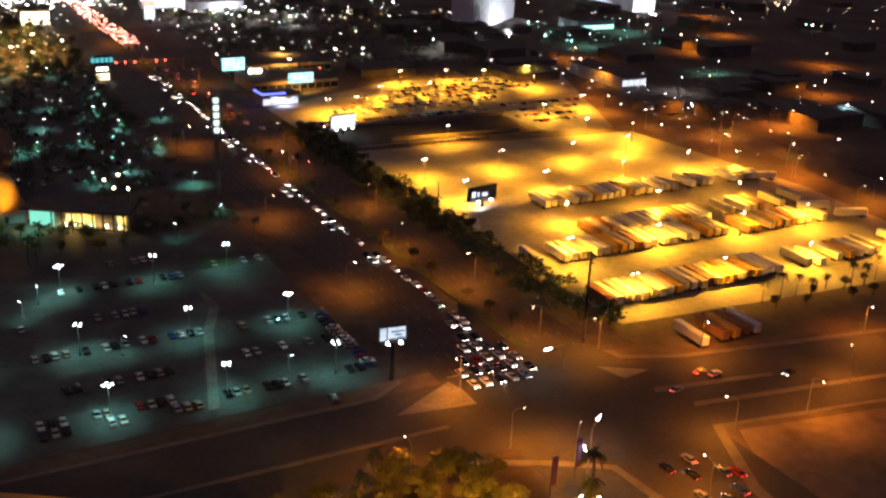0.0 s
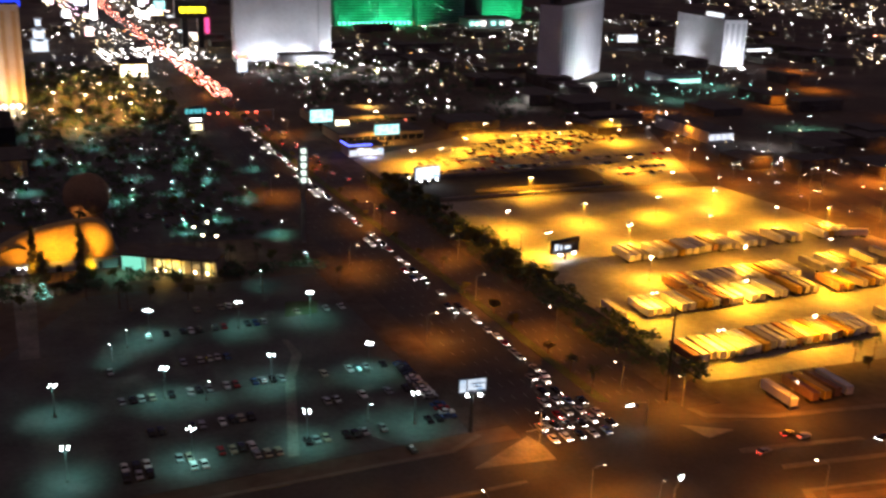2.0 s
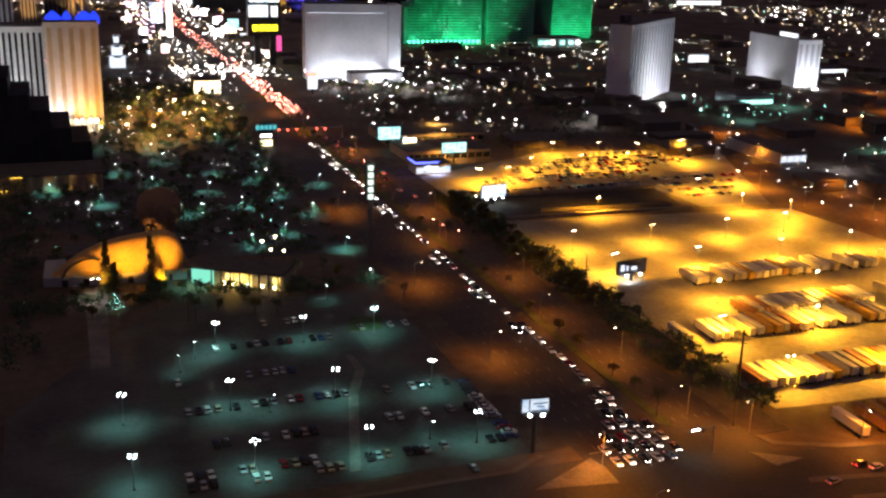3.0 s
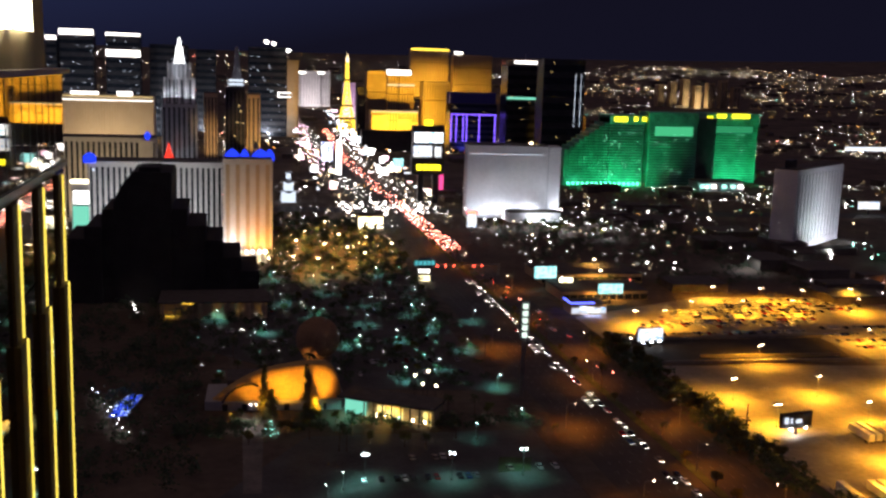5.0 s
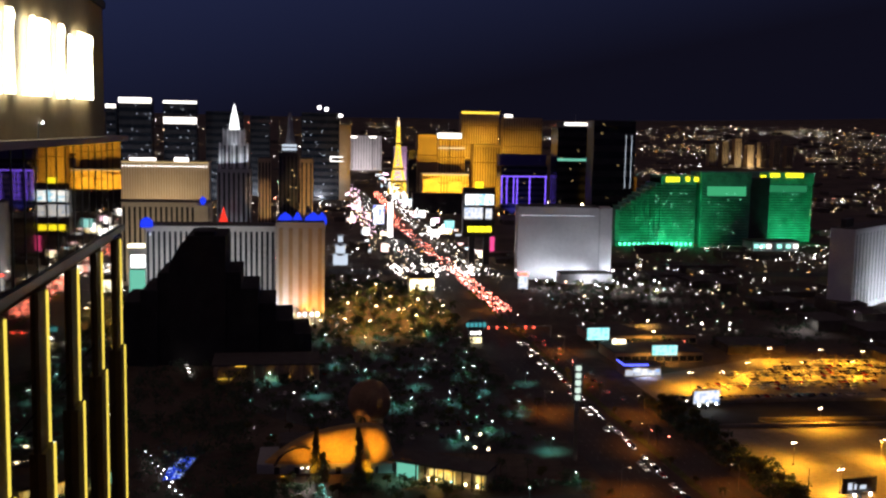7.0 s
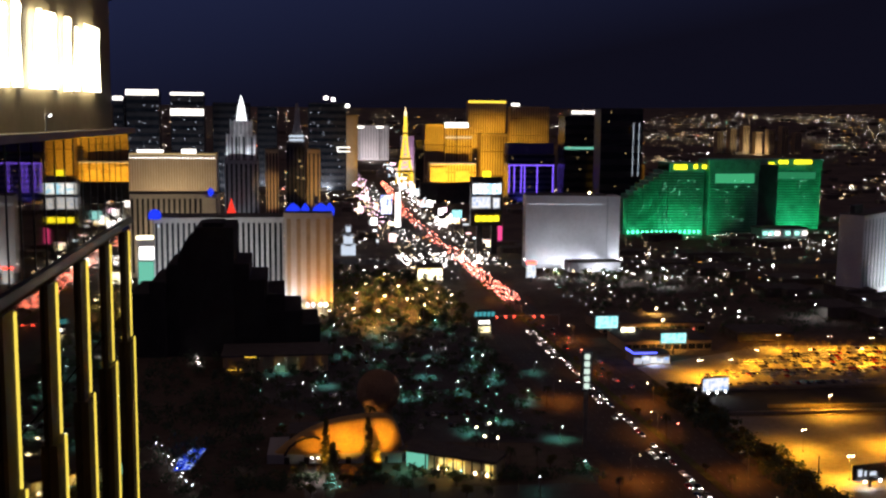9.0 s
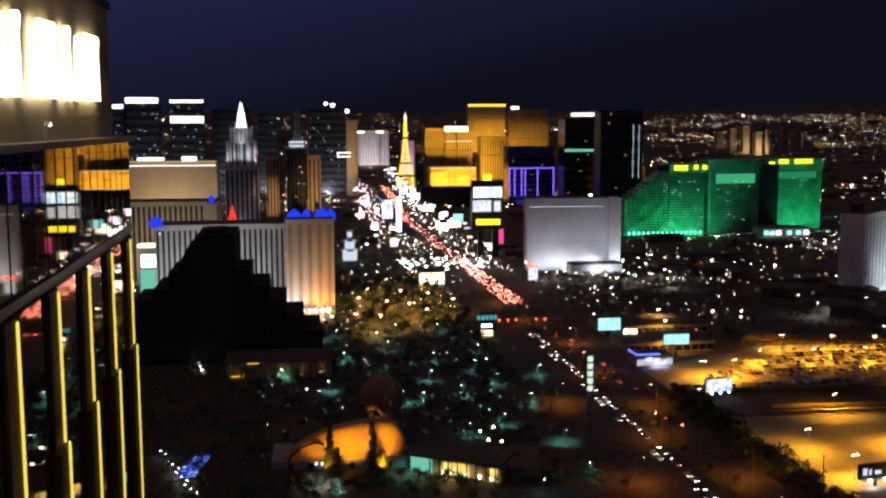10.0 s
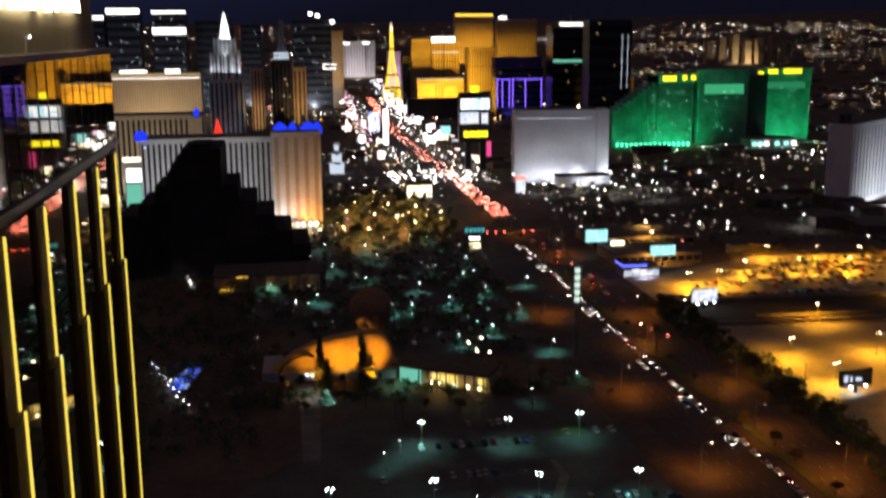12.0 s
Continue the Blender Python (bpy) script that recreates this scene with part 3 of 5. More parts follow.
# the queue at the crossing and the traffic on the boulevard
for x, y0, y1 in ((138.5, 223, 236), (142.7, 222.8, 243), (147, 222.6, 250), (151, 222.4, 258), (155, 222.2, 264), (159, 226, 246)):
    y = y0
    while y < y1:
        put_car(x + rnd.uniform(-0.3, 0.3), y, rnd.uniform(-2, 2), rnd.choice(COLOURS), True, "cars queueing at the crossing")
        y += rnd.uniform(6, 8.5)
y = 262
while y < 670:
    bend = max(0, y - 400) * 0.022
    for x in (156.6 + bend, 152.5 + bend):
        if rnd.random() < (0.95 if x > 154 + bend else 0.22):
            put_car(x + rnd.uniform(-0.5, 0.6), y + rnd.uniform(-1, 1), rnd.uniform(-2, 2), rnd.choice(COLOURS), True, "cars on the boulevard")
    y += rnd.choice((5.8, 6.3, 7, 8, 9.5, 14))
for k in range(13):
    put_car(rnd.choice((171, 174, 177, 181)), 520 + 14 * k + rnd.uniform(-2, 2), 180, rnd.choice(COLOURS), True, "cars on the boulevard")
for x, y, r in ((190, 196, 100), (207, 199, 100), (204, 202, 100), (228, 190, 280), (160, 165, 180), (164, 160, 180), (168, 166, 180), (172, 158, 180), (160, 152, 180), (165, 148, 180), (170, 150, 180),
                (175, 156, 180), (158, 140, 180), (143, 150, 0), (147, 154, 0), (143, 142, 0), (147, 146, 0), (139, 148, 0), (152, 141, 0)):
    put_car(x, y, r, rnd.choice(COLOURS), True, "cars at the crossing")


def trailer(colour, length=14.5):
    t = thing("truck_trailer", "long box trailer in %s paint parked in the truck lot" % {"white": "white", "grey": "grey", "brown": "brown", "yellow": "yellow"}[colour], "trailer", group="truck trailers")
    b = box(B(), -1.28, 1.28, 0, length, 1.15, 4.05)
    bmesh.ops.bevel(b, geom=[e for e in b.edges], offset=0.06, segments=1, affect="EDGES")
    part("body", b, "trailer_" + colour, t)
    for s in (-0.64, 0.64):
        part("rear_door", box(B(), s - 0.6, s + 0.6, -0.06, -0.005, 1.25, 3.95), "trailer_" + colour, t)
    part("chassis", box(B(), -0.5, 0.5, 0.3, length - 0.3, 0.85, 1.14), "dark_metal", t)
    for y in (1.5, 2.8):
        for s in (-1.05, 1.05):
            part("wheel", tube(B(), (s - 0.18, y, 0.5), (s + 0.18, y, 0.5), 0.5, 10), "tyre", t)
    b = B()
    for s in (-0.7, 0.7):
        box(b, s - 0.08, s + 0.08, length - 3, length - 2.8, 0, 0.84)
    part("landing_gear", b, "dark_metal", t)
    return t


trailers = {}
TR = ("white", "white", "grey", "white", "brown", "yellow", "white", "grey")
for y, x0, x1, fill, dx in ((250.5, 208, 288, 0.93, 3.7), (250, 296, 360, 0.6, 5.5), (291, 207, 262, 0.9, 3.8), (307.5, 246, 306, 0.92, 3.8), (291, 266, 300, 0.8, 3.8), (288, 308, 352, 0.75, 4.2),
                            (309, 318, 360, 0.5, 4.2), (347, 248, 330, 0.85, 3.7), (346, 332, 372, 0.7, 3.8), (214, 212, 240, 0.45, 4.5)):
    x = x0
    while x < x1:
        if rnd.random() < fill:
            c = rnd.choice(TR)
            m = pose(x, y + rnd.uniform(-0.8, 0.8), 0.08, 0, 0, rnd.uniform(-1.5, 1.5) - 2)
            if c not in trailers:
                trailers[c] = trailer(c)
                trailers[c].matrix_basis = m
            else:
                copy_thing(trailers[c], m)
        x += dx
# trucks at the far edge of the lot
for x, y in ((372, 352), (378, 344), (366, 300), (374, 286)):
    copy_thing(trailers["white"], pose(x, y, 0.08, 0, 0, 70))


# ---- plants ----
def leaf_ball(b, cx, cy, cz, rx, rz, count, size, r):
    for _ in range(count):
        d = Vector((r.gauss(0, 1), r.gauss(0, 1), r.gauss(0, 1))).normalized() * (r.random() ** 0.4)
        p = Vector((cx + d.x * rx, cy + d.y * rx, cz + d.z * rz))
        u = Vector((r.gauss(0, 1), r.gauss(0, 1), r.gauss(0, 1))).normalized()
        w = u.orthogonal().normalized()
        s = size * r.uniform(0.6, 1.3)
        b.faces.new([b.verts.new(p + u * s), b.verts.new(p + w * s * 0.6), b.verts.new(p - u * s), b.verts.new(p - w * s * 0.6)])


def tree(label, h, seed, group="trees"):
    r = random.Random(seed)
    t = thing("tree", label, "tree", group=group)
    b = tube(B(), (0, 0, 0), (0.1, 0.1, h * 0.45), (0.28, 0.2))
    c = B()
    for k in range(7):
        a, e = r.uniform(0, 6.28), r.uniform(0.55, 1.0)
        tip = (h * 0.28 * math.cos(a) * e, h * 0.28 * math.sin(a) * e, h * r.uniform(0.55, 0.9))
        tube(b, (0.1, 0.1, h * 0.4), tip, (0.14, 0.05), 5)
        leaf_ball(c, *tip, h * 0.2, h * 0.15, 130, 0.26, r)
    leaf_ball(c, 0, 0, h * 0.82, h * 0.24, h * 0.17, 160, 0.26, r)
    part("trunk", b, "bark", t)
    part("crown", c, "leaf", t)
    return t


def palm(label, h, seed, group="palms"):
    r = random.Random(seed)
    t = thing("palm_tree", label, "palm", group=group)
    part("trunk", lathe(B(), [(0.34, 0), (0.24, 1), (0.2, h * 0.6), (0.17, h)], 8), "bark", t)
    c = B()
    for k in range(30):
        a, up = r.uniform(0, 6.28), r.uniform(-0.9, 1.2)
        prev, w = Vector((0, 0, h)), 0.34
        side = Vector((-math.sin(a), math.cos(a), 0))
        for s in range(5):
            step = Vector((math.cos(a) * 0.62, math.sin(a) * 0.62, 0.5 * up - 0.26 * s))
            nxt = prev + step
            for q in (-1, 1):
                c.faces.new([c.verts.new(prev), c.verts.new(nxt), c.verts.new(nxt + side * q * w + Vector((0, 0, -0.22))), c.verts.new(prev + side * q * w + Vector((0, 0, -0.2)))])
            prev, w = nxt, w * 0.82
    part("crown", c, "palm", t)
    return t


trees = [tree("leafy street tree with an uneven dusty crown", 7.5, s) for s in (1, 2, 3)]
palms = [palm("tall fan palm with a shaggy crown", h, 10 + h) for h in (9, 12, 15)]
place = {id(o): False for o in trees + palms}


def plant(kind, x, y, rz=None, s=1.0, z=0.1):
    o = rnd.choice(kind)
    m = pose(x, y, z, 0, 0, rnd.uniform(0, 360))
    if not place[id(o)]:
        o.matrix_basis = m
        place[id(o)] = True
    else:
        o = copy_thing(o, m)
    o.scale = (s, s, s * rnd.uniform(0.9, 1.1))


for k in range(80):      # the planted corner below the hotel
    plant(trees, rnd.uniform(50, 117), rnd.uniform(158, 188), s=rnd.uniform(0.8, 1.25))
for x, y in ((90, 186), (76, 185), (104, 183), (84, 180), (112, 178), (66, 182)):
    plant(palms, x, y, s=0.75)
plant(palms, 136, 164)
plant(palms, 131, 158)
y = 245
while y < 880:           # the median
    plant(trees if rnd.random() < 0.6 else palms, 165.8 + rnd.uniform(-1.2, 1.2), y, s=rnd.uniform(0.5, 0.8))
    y += rnd.uniform(14, 26)
for k in range(30):      # bushes along the truck lot
    plant(trees, rnd.uniform(199.5, 204), rnd.uniform(300, 500), s=rnd.uniform(0.35, 0.7))
for k in range(46):      # the dark planted band between the boulevard and the lots
    plant(trees, rnd.uniform(187, 202), rnd.uniform(340, 512), s=rnd.uniform(0.5, 0.95))
for k in range(16):
    plant(trees, rnd.uniform(258, 372), rnd.uniform(226, 236) - 4, s=rnd.uniform(0.45, 0.75))
for k in range(48):      # the dark car park
    plant(trees if rnd.random() < 0.5 else palms, rnd.uniform(-20, 126), rnd.uniform(430, 720), s=rnd.uniform(0.55, 0.9))
for k in range(24):
    plant(trees if rnd.random() < 0.6 else palms, rnd.uniform(0, 122), rnd.uniform(360, 400), s=rnd.uniform(0.5, 0.85))
for k in range(85):      # the gardens before the castle hotel
    plant(trees if rnd.random() < 0.5 else palms, rnd.uniform(35, 128), rnd.uniform(690, 930), s=rnd.uniform(0.7, 1.2))
for x in (260, 268, 276, 284, 292, 300, 308, 316, 324, 332):
    plant(palms, x + rnd.uniform(-1.5, 1.5), 235 + rnd.uniform(-2, 2) - 0.08 * (x - 260), s=0.62)


# ---- the hotel wing beside the camera: golden mirror glass, fins with neon edges, a lit sign ----
GX, WING_N = -7.4, 50.9
tower = thing("hotel_tower", "golden mirror-glass hotel tower with neon-edged fins and a lit rooftop sign", "hotel")
part("core_wall", box(B(), -26, GX - 0.35, -40, WING_N - 0.2, 0, 139.2), "sign_wall", tower)
for k in range(30):      # one strip of glass a storey
    z1 = 134.9 - 3.75 * k
    if z1 > 25:
        part("glass_panel", box(B(), GX - 0.3, GX, -38, WING_N, z1 - 3.7, z1), "mirror", tower)
part("glass_panel", box(B(), GX - 0.3, GX, -38, WING_N, 135.4, 139.3), "mirror", tower)
part("podium_wall", box(B(), GX - 0.34, GX - 0.05, -38, WING_N, 0, 24), "sign_wall", tower)
part("cornice", box(B(), GX - 0.2, GX + 0.1, -38, WING_N + 0.2, 135.06, 135.36), "wall_dark", tower, "dark projecting cornice")
part("ledge", box(B(), -26, GX + 0.45, -40, WING_N - 0.6, 139.32, 139.55), "wall_cream", tower, "pale roof ledge")
part("sign_wall", box(B(), -24, -7.4, -40, 46.4, 139.56, 144.9), "sign_wall", tower, "bronze wall behind the sign")
part("parapet", box(B(), -24.2, -7.3, -40, 46.6, 144.91, 145.2), "dark_metal", tower)
part("beacon", lathe(B(), [(0.05, 145.2), (0.12, 145.3), (0.12, 145.5), (0.03, 145.6)], 8, -7.5, 45.2), "red", tower, "red warning light")
for k in range(28):
    y = 8 + 1.5 * k
    part("mullion", box(B(), GX + 0.004, GX + 0.02, y - 0.03, y + 0.03, 135.4, 139.3), "dark_metal", tower)
for k in range(13):
    y = 49.4 - 5.13 * k
    fin = part("fin", box(B(), GX + 0.01, GX + 0.12, y - 1.2, y, 129.85, 134.9), "gold_metal", tower, "gold fin")
    part("neon_strip", box(B(), GX + 0.121, GX + 0.185, y - 0.1, y, 129.9, 134.8), "strip", fin, "glowing yellow neon strip")
    fin = part("fin", box(B(), GX + 0.01, GX + 0.25, y - 1.2, y, 24, 129.83), "gold_metal", tower, "gold fin")
    part("neon_strip", box(B(), GX + 0.251, GX + 0.315, y - 0.1, y, 30, 129.87), "strip", fin, "glowing yellow neon strip")
# the sign's letters as plain glowing strokes, floating off the wall so that their light spills on it
for y0, y1, zb, zt, lean, foot in ((25.2, 26.9, 140.7, 143.2, 0.5, 0.1), (27.6, 28.9, 140.75, 142.95, 0.5, 0.1), (29.3, 30.4, 140.8, 143.15, 0.25, -0.1), (31.2, 33.0, 140.82, 143.2, 1.15, 0.6), (33.15, 34.9, 140.86, 143.25, 0.25, 0.0),
                                 (35.9, 37.2, 140.86, 143.35, 0.35, 0.1), (37.75, 38.4, 140.9, 143.15, 0.2, -0.2), (39.2, 42.6, 140.95, 143.42, 0.5, 0.1)):
    b = B()
    prof = [(y0, zb), (y1, zb + 0.03), (y1 - 0.05, zb + 0.3), (y1 - 0.15, zt - 0.6), (y1 + 0.12, zt - 0.15), (y1 - 0.1, zt), (y0 + lean, zt - 0.06), (y0 + lean * 0.8, zt - 0.5), (y0 + foot, zb + 0.5)]
    lo, hi = [b.verts.new((-7.2, y, z)) for y, z in prof], [b.verts.new((-7.175, y, z)) for y, z in prof]
    b.faces.new(hi)
    b.faces.new(lo[::-1])
    for i in range(9):
        b.faces.new((lo[i], lo[(i + 1) % 9], hi[(i + 1) % 9], hi[i]))
    part("letter_stroke", b, "letters", tower, "glowing warm white sign stroke")
t = thing("wall_lamp", "small curved white lamp on the roof ledge", "lamp", GX + 0.1, 33.5, 139.55)
part("arm", tube(tube(B(), (0, 0, 0), (0, 0.1, 0.45), 0.03), (0, 0.1, 0.45), (0, 0.55, 0.55), 0.03), "pole", t)
part("bulb", lathe(B(), [(0.02, 0.46), (0.05, 0.49), (0.05, 0.54), (0.02, 0.57)], 8, 0, 0.6), "white_sign", t)
# the stand under the camera
setting("balcony_floor", box(B(), GX + 0.1, 3.0, -5, 0.55, 138.0, 138.3), "concrete", "concrete balcony floor of the tower", "floor")
setting("balcony_parapet", box(B(), GX + 0.1, 3.0, 0.3, 0.5, 138.31, 139.2), "dark_metal", "dark balcony parapet", "parapet")
setting("wall_back", box(B(), GX + 0.1, 12, -6.2, -5.05, 0, 145), "sign_wall", "bronze rear wall of the tower", "wall")
setting("podium_roof", prism(B(), [(-40, 222.0), (14, 190.5), (50, 166.6), (30, 60), (-40, 60)], 0, 20), mat("ochre_roof", (0.3, 0.2, 0.1), 0.9, scale=0.2, vary=0.2), "low ochre hotel podium roof", "roof")
# lamp added beside the view to give the roof corner its orange light
pl = thing("floodlight", "sodium floodlight added to light the podium roof corner", "floodlight", 16, 172, 20)
part("bulb", lathe(B(), [(0.1, 7.6), (0.3, 7.8), (0.3, 8.1)], 8), "sodium", pl)
part("pole", lathe(B(), [(0.1, 0), (0.07, 7.6)], 6), "pole", pl)
lamp_light("lamp_light", pl, (0, 0, 7.4), 6000, SODIUM, 160, 0.5)


# ---- big hotels ----
def flood(x, y, target, power, col, angle=100, radius=1.0, z=1.0, glow="cool", size=0.9):
    t = thing("floodlight", "ground floodlight washing a facade", "floodlight", x, y, gz(x, y), group="floodlights")
    part("housing", box(B(), -0.7, 0.7, -0.7, 0.7, 0, z - 0.1), "dark_metal", t)
    part("lens", lathe(B(), [(size, z - 0.1), (size * 0.8, z + 0.1), (size * 0.3, z + 0.25)], 8), glow, t, "glowing lens")
    lamp_light("lamp_light", t, (0, 0, z + 0.5), power, col, angle, 0.6, radius, (target[0] - x, target[1] - y, target[2] - gz(x, y)))
    return t


def slab(name, label, x0, x1, y0, y1, h, wall, ribs=0, floors=0, rib_mat="window_band", lit=0, win="win_warm", z0=None, rz=0.0, cat="hotel", side_ribs=0, roof=True, crown=1.2):
    """A hotel block: wall, roof, recessed-looking window columns or storey bands as parts, some lit windows."""
    cx, cy = (x0 + x1) / 2, (y0 + y1) / 2
    base = gz(cx, cy) if z0 is None else z0
    t = thing(name, label, cat, cx, cy, base, rz)
    w, d = (x1 - x0) / 2, (y1 - y0) / 2
    part("wall", box(B(), -w, w, -d, d, -2, h), wall, t)
    if roof:
        part("roof", box(B(), -w + 0.6, w - 0.6, -d + 0.6, d - 0.6, h, h + crown), "roof", t)
    for k in range(ribs):
        x = -w + (k + 0.5) * 2 * w / ribs
        part("window_column", box(B(), x - w / ribs * 0.42, x + w / ribs * 0.42, -d - 0.25, -d - 0.02, 4, h - 4), rib_mat, t)
    for k in range(side_ribs):
        y = -d + (k + 0.5) * 2 * d / side_ribs
        part("window_column", box(B(), w + 0.02, w + 0.25, y - d / side_ribs * 0.4, y + d / side_ribs * 0.4, 4, h - 4), rib_mat, t)
    for k in range(floors):
        z = 5 + (k + 0.5) * (h - 8) / floors
        part("storey_band", box(B(), -w + 1, w - 1, -d - 0.3, -d - 0.02, z - 0.26 * (h - 8) / floors, z + 0.26 * (h - 8) / floors), rib_mat, t)
    if lit:
        r = random.Random(int(abs(x0) + h))
        for k in range(lit):
            x, z = r.uniform(-w + 2, w - 2), r.uniform(6, h - 4)
            part("lit_window", box(B(), x - 0.9, x + 0.9, -d - 0.45, -d - 0.31, z - 0.8, z + 0.8), win, t)
    return t


# the castle hotel
ex = slab("castle_hotel", "pale castle hotel slab with window columns and blue turrets", -98, -3, 788, 812, 67, "wall_cream", ribs=24, lit=3, win="win_cool")
# the turrets' blue floodlight is put into their material as emission
for s in (-46.5,):
    part("turret", lathe(B(), [(4.6, 66), (4.8, 69), (4.2, 71), (2.6, 72.6), (0.2, 73.6)], 12, s, -11), emit("blue_turret_emission", (0.02, 0.05, 1), 0.7), ex, "blue turret, floodlight put in as emission")
et = slab("castle_tower", "pale corner tower of the castle hotel with blue turrets", -2.6, 33, 767, 800, 72, "wall_cream", ribs=5, side_ribs=4, rib_mat="wall_tan")
for s, r in ((-11, 5.4), (9.5, 6.2), (16, 3.5), (-2, 3.2)):
    part("turret", lathe(B(), [(r, 70), (r * 1.05, 73), (r * 0.85, 75.5), (r * 0.45, 77.5), (0.2, 79)], 12, s, -8), bpy.data.materials["blue_turret_emission"], et, "blue turret, floodlight put in as emission")
part("spire", lathe(B(), [(2, 78), (1.4, 82), (0.1, 84)], 10, 6, -2), "dark_metal", et)
eb = slab("castle_hotel", "rear wing of the pale castle hotel with window columns", -150, -60, 938, 960, 74, "wall_cream", ribs=20)
part("turret", lathe(B(), [(2.6, 72), (3.0, 75), (2.4, 77.5), (0.9, 79), (0.2, 79.5)], 10, 38, -9), bpy.data.materials["blue_turret_emission"], eb, "blue turret, floodlight put in as emission")
part("corner_tower", box(B(), 33, 43, -16, -11.2, 0, 72), "wall_cream", eb)
flood(-50, 745, (-50, 790, 40), 50000, COOL, 140)
flood(-85, 745, (-85, 790, 40), 56000, COOL, 140)
flood(3, 756, (3, 768, 40), 20000, COOL, 120)
flood(21, 756, (22, 768, 36), 24000, (1, 0.45, 0.1), 130, glow="warm", size=1.4)
flood(30, 755, (30, 768, 36), 26000, (1, 0.42, 0.08), 130, glow="warm", size=1.2)
flood(48, 762, (33, 780, 40), 60000, (1, 0.42, 0.09), 95, glow="warm", size=1.4)
flood(-105, 900, (-105, 938, 50), 60000, WARM, 130)
flood(-20, 905, (-66, 930, 60), 16000, WARM, 60)
# entrance lights of the castle
t = thing("castle_gate", "brightly lit white and gold gate of the castle hotel", "gate", 14, 745)
part("wall", box(B(), -10, 14, -4, 4, 0, 8), "wall_cream", t)
for x in (-8, -2, 4, 10):
    part("turret", lathe(B(), [(1.6, 0), (1.6, 10), (1.9, 10.2), (0.1, 14)], 10, x, -4.5), "wall_cream", t)
for x, c in ((-9, "white_sign"), (-5, "gold_shop"), (0, "pink"), (4, "white_sign"), (9, "white_sign"), (13, "warm")):
    part("lamp", lathe(B(), [(0.3, 7), (1.1, 8), (1.1, 9.4), (0.3, 10)], 8, x, -5.5), c, t)
flood(14, 728, (14, 742, 5), 9000, WARM, 120)

t = thing("entrance_tower", "pale teal lit entrance tower with a bright gold cap", "tower", -112, 850)
part("wall", box(B(), -7, 7, 0, 10, 0, 44), "wall_white", t)
# the facade's wash light is put into these sheets and the cap as emission
part("lit_panel", box(B(), -6, 6, -0.3, -0.02, 2, 26), "store_teal", t, "wall with teal wash light put in as emission")
part("lit_panel", box(B(), -5, 6, -0.3, -0.02, 28, 38), "white_sign", t, "wall with white wash light put in as emission")
part("cap", prism(B(), [(-7.5, -0.8), (7.5, -0.8), (7.5, 10.5), (-7.5, 10.5)], 44, 46), "gold_shop", t, "cap with gold light put in as emission")
# the dark stepped towers in front of it
lx = thing("stepped_tower", "dark stepped hotel tower, unlit, with terraced ends", "hotel", -32, 617)
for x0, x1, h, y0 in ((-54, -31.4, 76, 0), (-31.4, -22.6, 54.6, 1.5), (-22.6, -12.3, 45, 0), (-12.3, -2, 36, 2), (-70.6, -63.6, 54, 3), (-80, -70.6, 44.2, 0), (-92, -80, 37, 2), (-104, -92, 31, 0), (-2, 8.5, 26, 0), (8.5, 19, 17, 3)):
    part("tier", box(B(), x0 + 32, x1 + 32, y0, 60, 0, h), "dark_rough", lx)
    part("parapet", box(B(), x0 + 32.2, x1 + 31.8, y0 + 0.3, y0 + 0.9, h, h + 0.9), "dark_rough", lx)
b = B()
lo, hi = [[b.verts.new((x + 32, y, z)) for x, z in ((-63.6, 0), (-54, 0), (-54, 74.5), (-57.5, 71.5), (-61.5, 64.5), (-63.6, 59))] for y in (1, 60)]
b.faces.new(lo)
b.faces.new(hi[::-1])
for i in range(6):
    b.faces.new((lo[i], hi[i], hi[(i + 1) % 6], lo[(i + 1) % 6]))
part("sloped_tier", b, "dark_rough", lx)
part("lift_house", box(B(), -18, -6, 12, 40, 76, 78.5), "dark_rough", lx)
b = B()
for k in range(14):
    gem(b, -70 + 1.6 * k - 32 + 32, 600 - 8.5 * k + 100, 1, 0.8)
tagged(part("path_lights", b, "far_white"), "thin diagonal row of white path lights", "lights", kind="stuff")
# low temple buildings with gold uplit columns
t = thing("temple_court", "dark low temple building with gold uplit columns", "building", 0, 575)
part("wall", box(B(), -36, 22, 0, 30, 0, 9), "wall_tan", t)
part("roof", box(B(), -37, 23, -0.8, 31, 9, 10), "roof", t)
for k in range(9):
    x = -34 + 6.6 * k
    part("column", lathe(B(), [(0.9, 0), (0.7, 8.2), (1.1, 9)], 10, x, -2.2), "wall_tan", t)
part("light_bar", box(B(), -24, -18, -2.4, -2.1, 9.2, 9.5), "gold_lights", t, "glowing warm bar")
part("light_bar", box(B(), -34, -26, -2.4, -2.1, 2.2, 2.5), "gold_lights", t, "glowing warm bar")
for x in (-6, 6, 18):
    lamp_light("lamp_light", t, (x, -5, 0.6), 220, (1, 0.6, 0.12), 50, 0.5, 0.3, (x, 0, 8))

# white slab hotel by the crossing
tw = slab("white_hotel", "blank white slab hotel tower lit from below", 228, 307, 970, 992, 70, "wall_white", floors=0, rz=-6)
part("end_strip", box(B(), 40.2, 52, -11, 11, -2, 70), "wall_white", tw)
part("joint", box(B(), 39.6, 40.15, -11.2, 11, -2, 69), "wall_grey", tw)
for k in range(18):
    part("roof_lamp", box(B(), -36 + 4 * k, -34.4 + 4 * k, -11.3, -11.02, 61.5, 62.3), "win_cool", tw, "small white lamp")
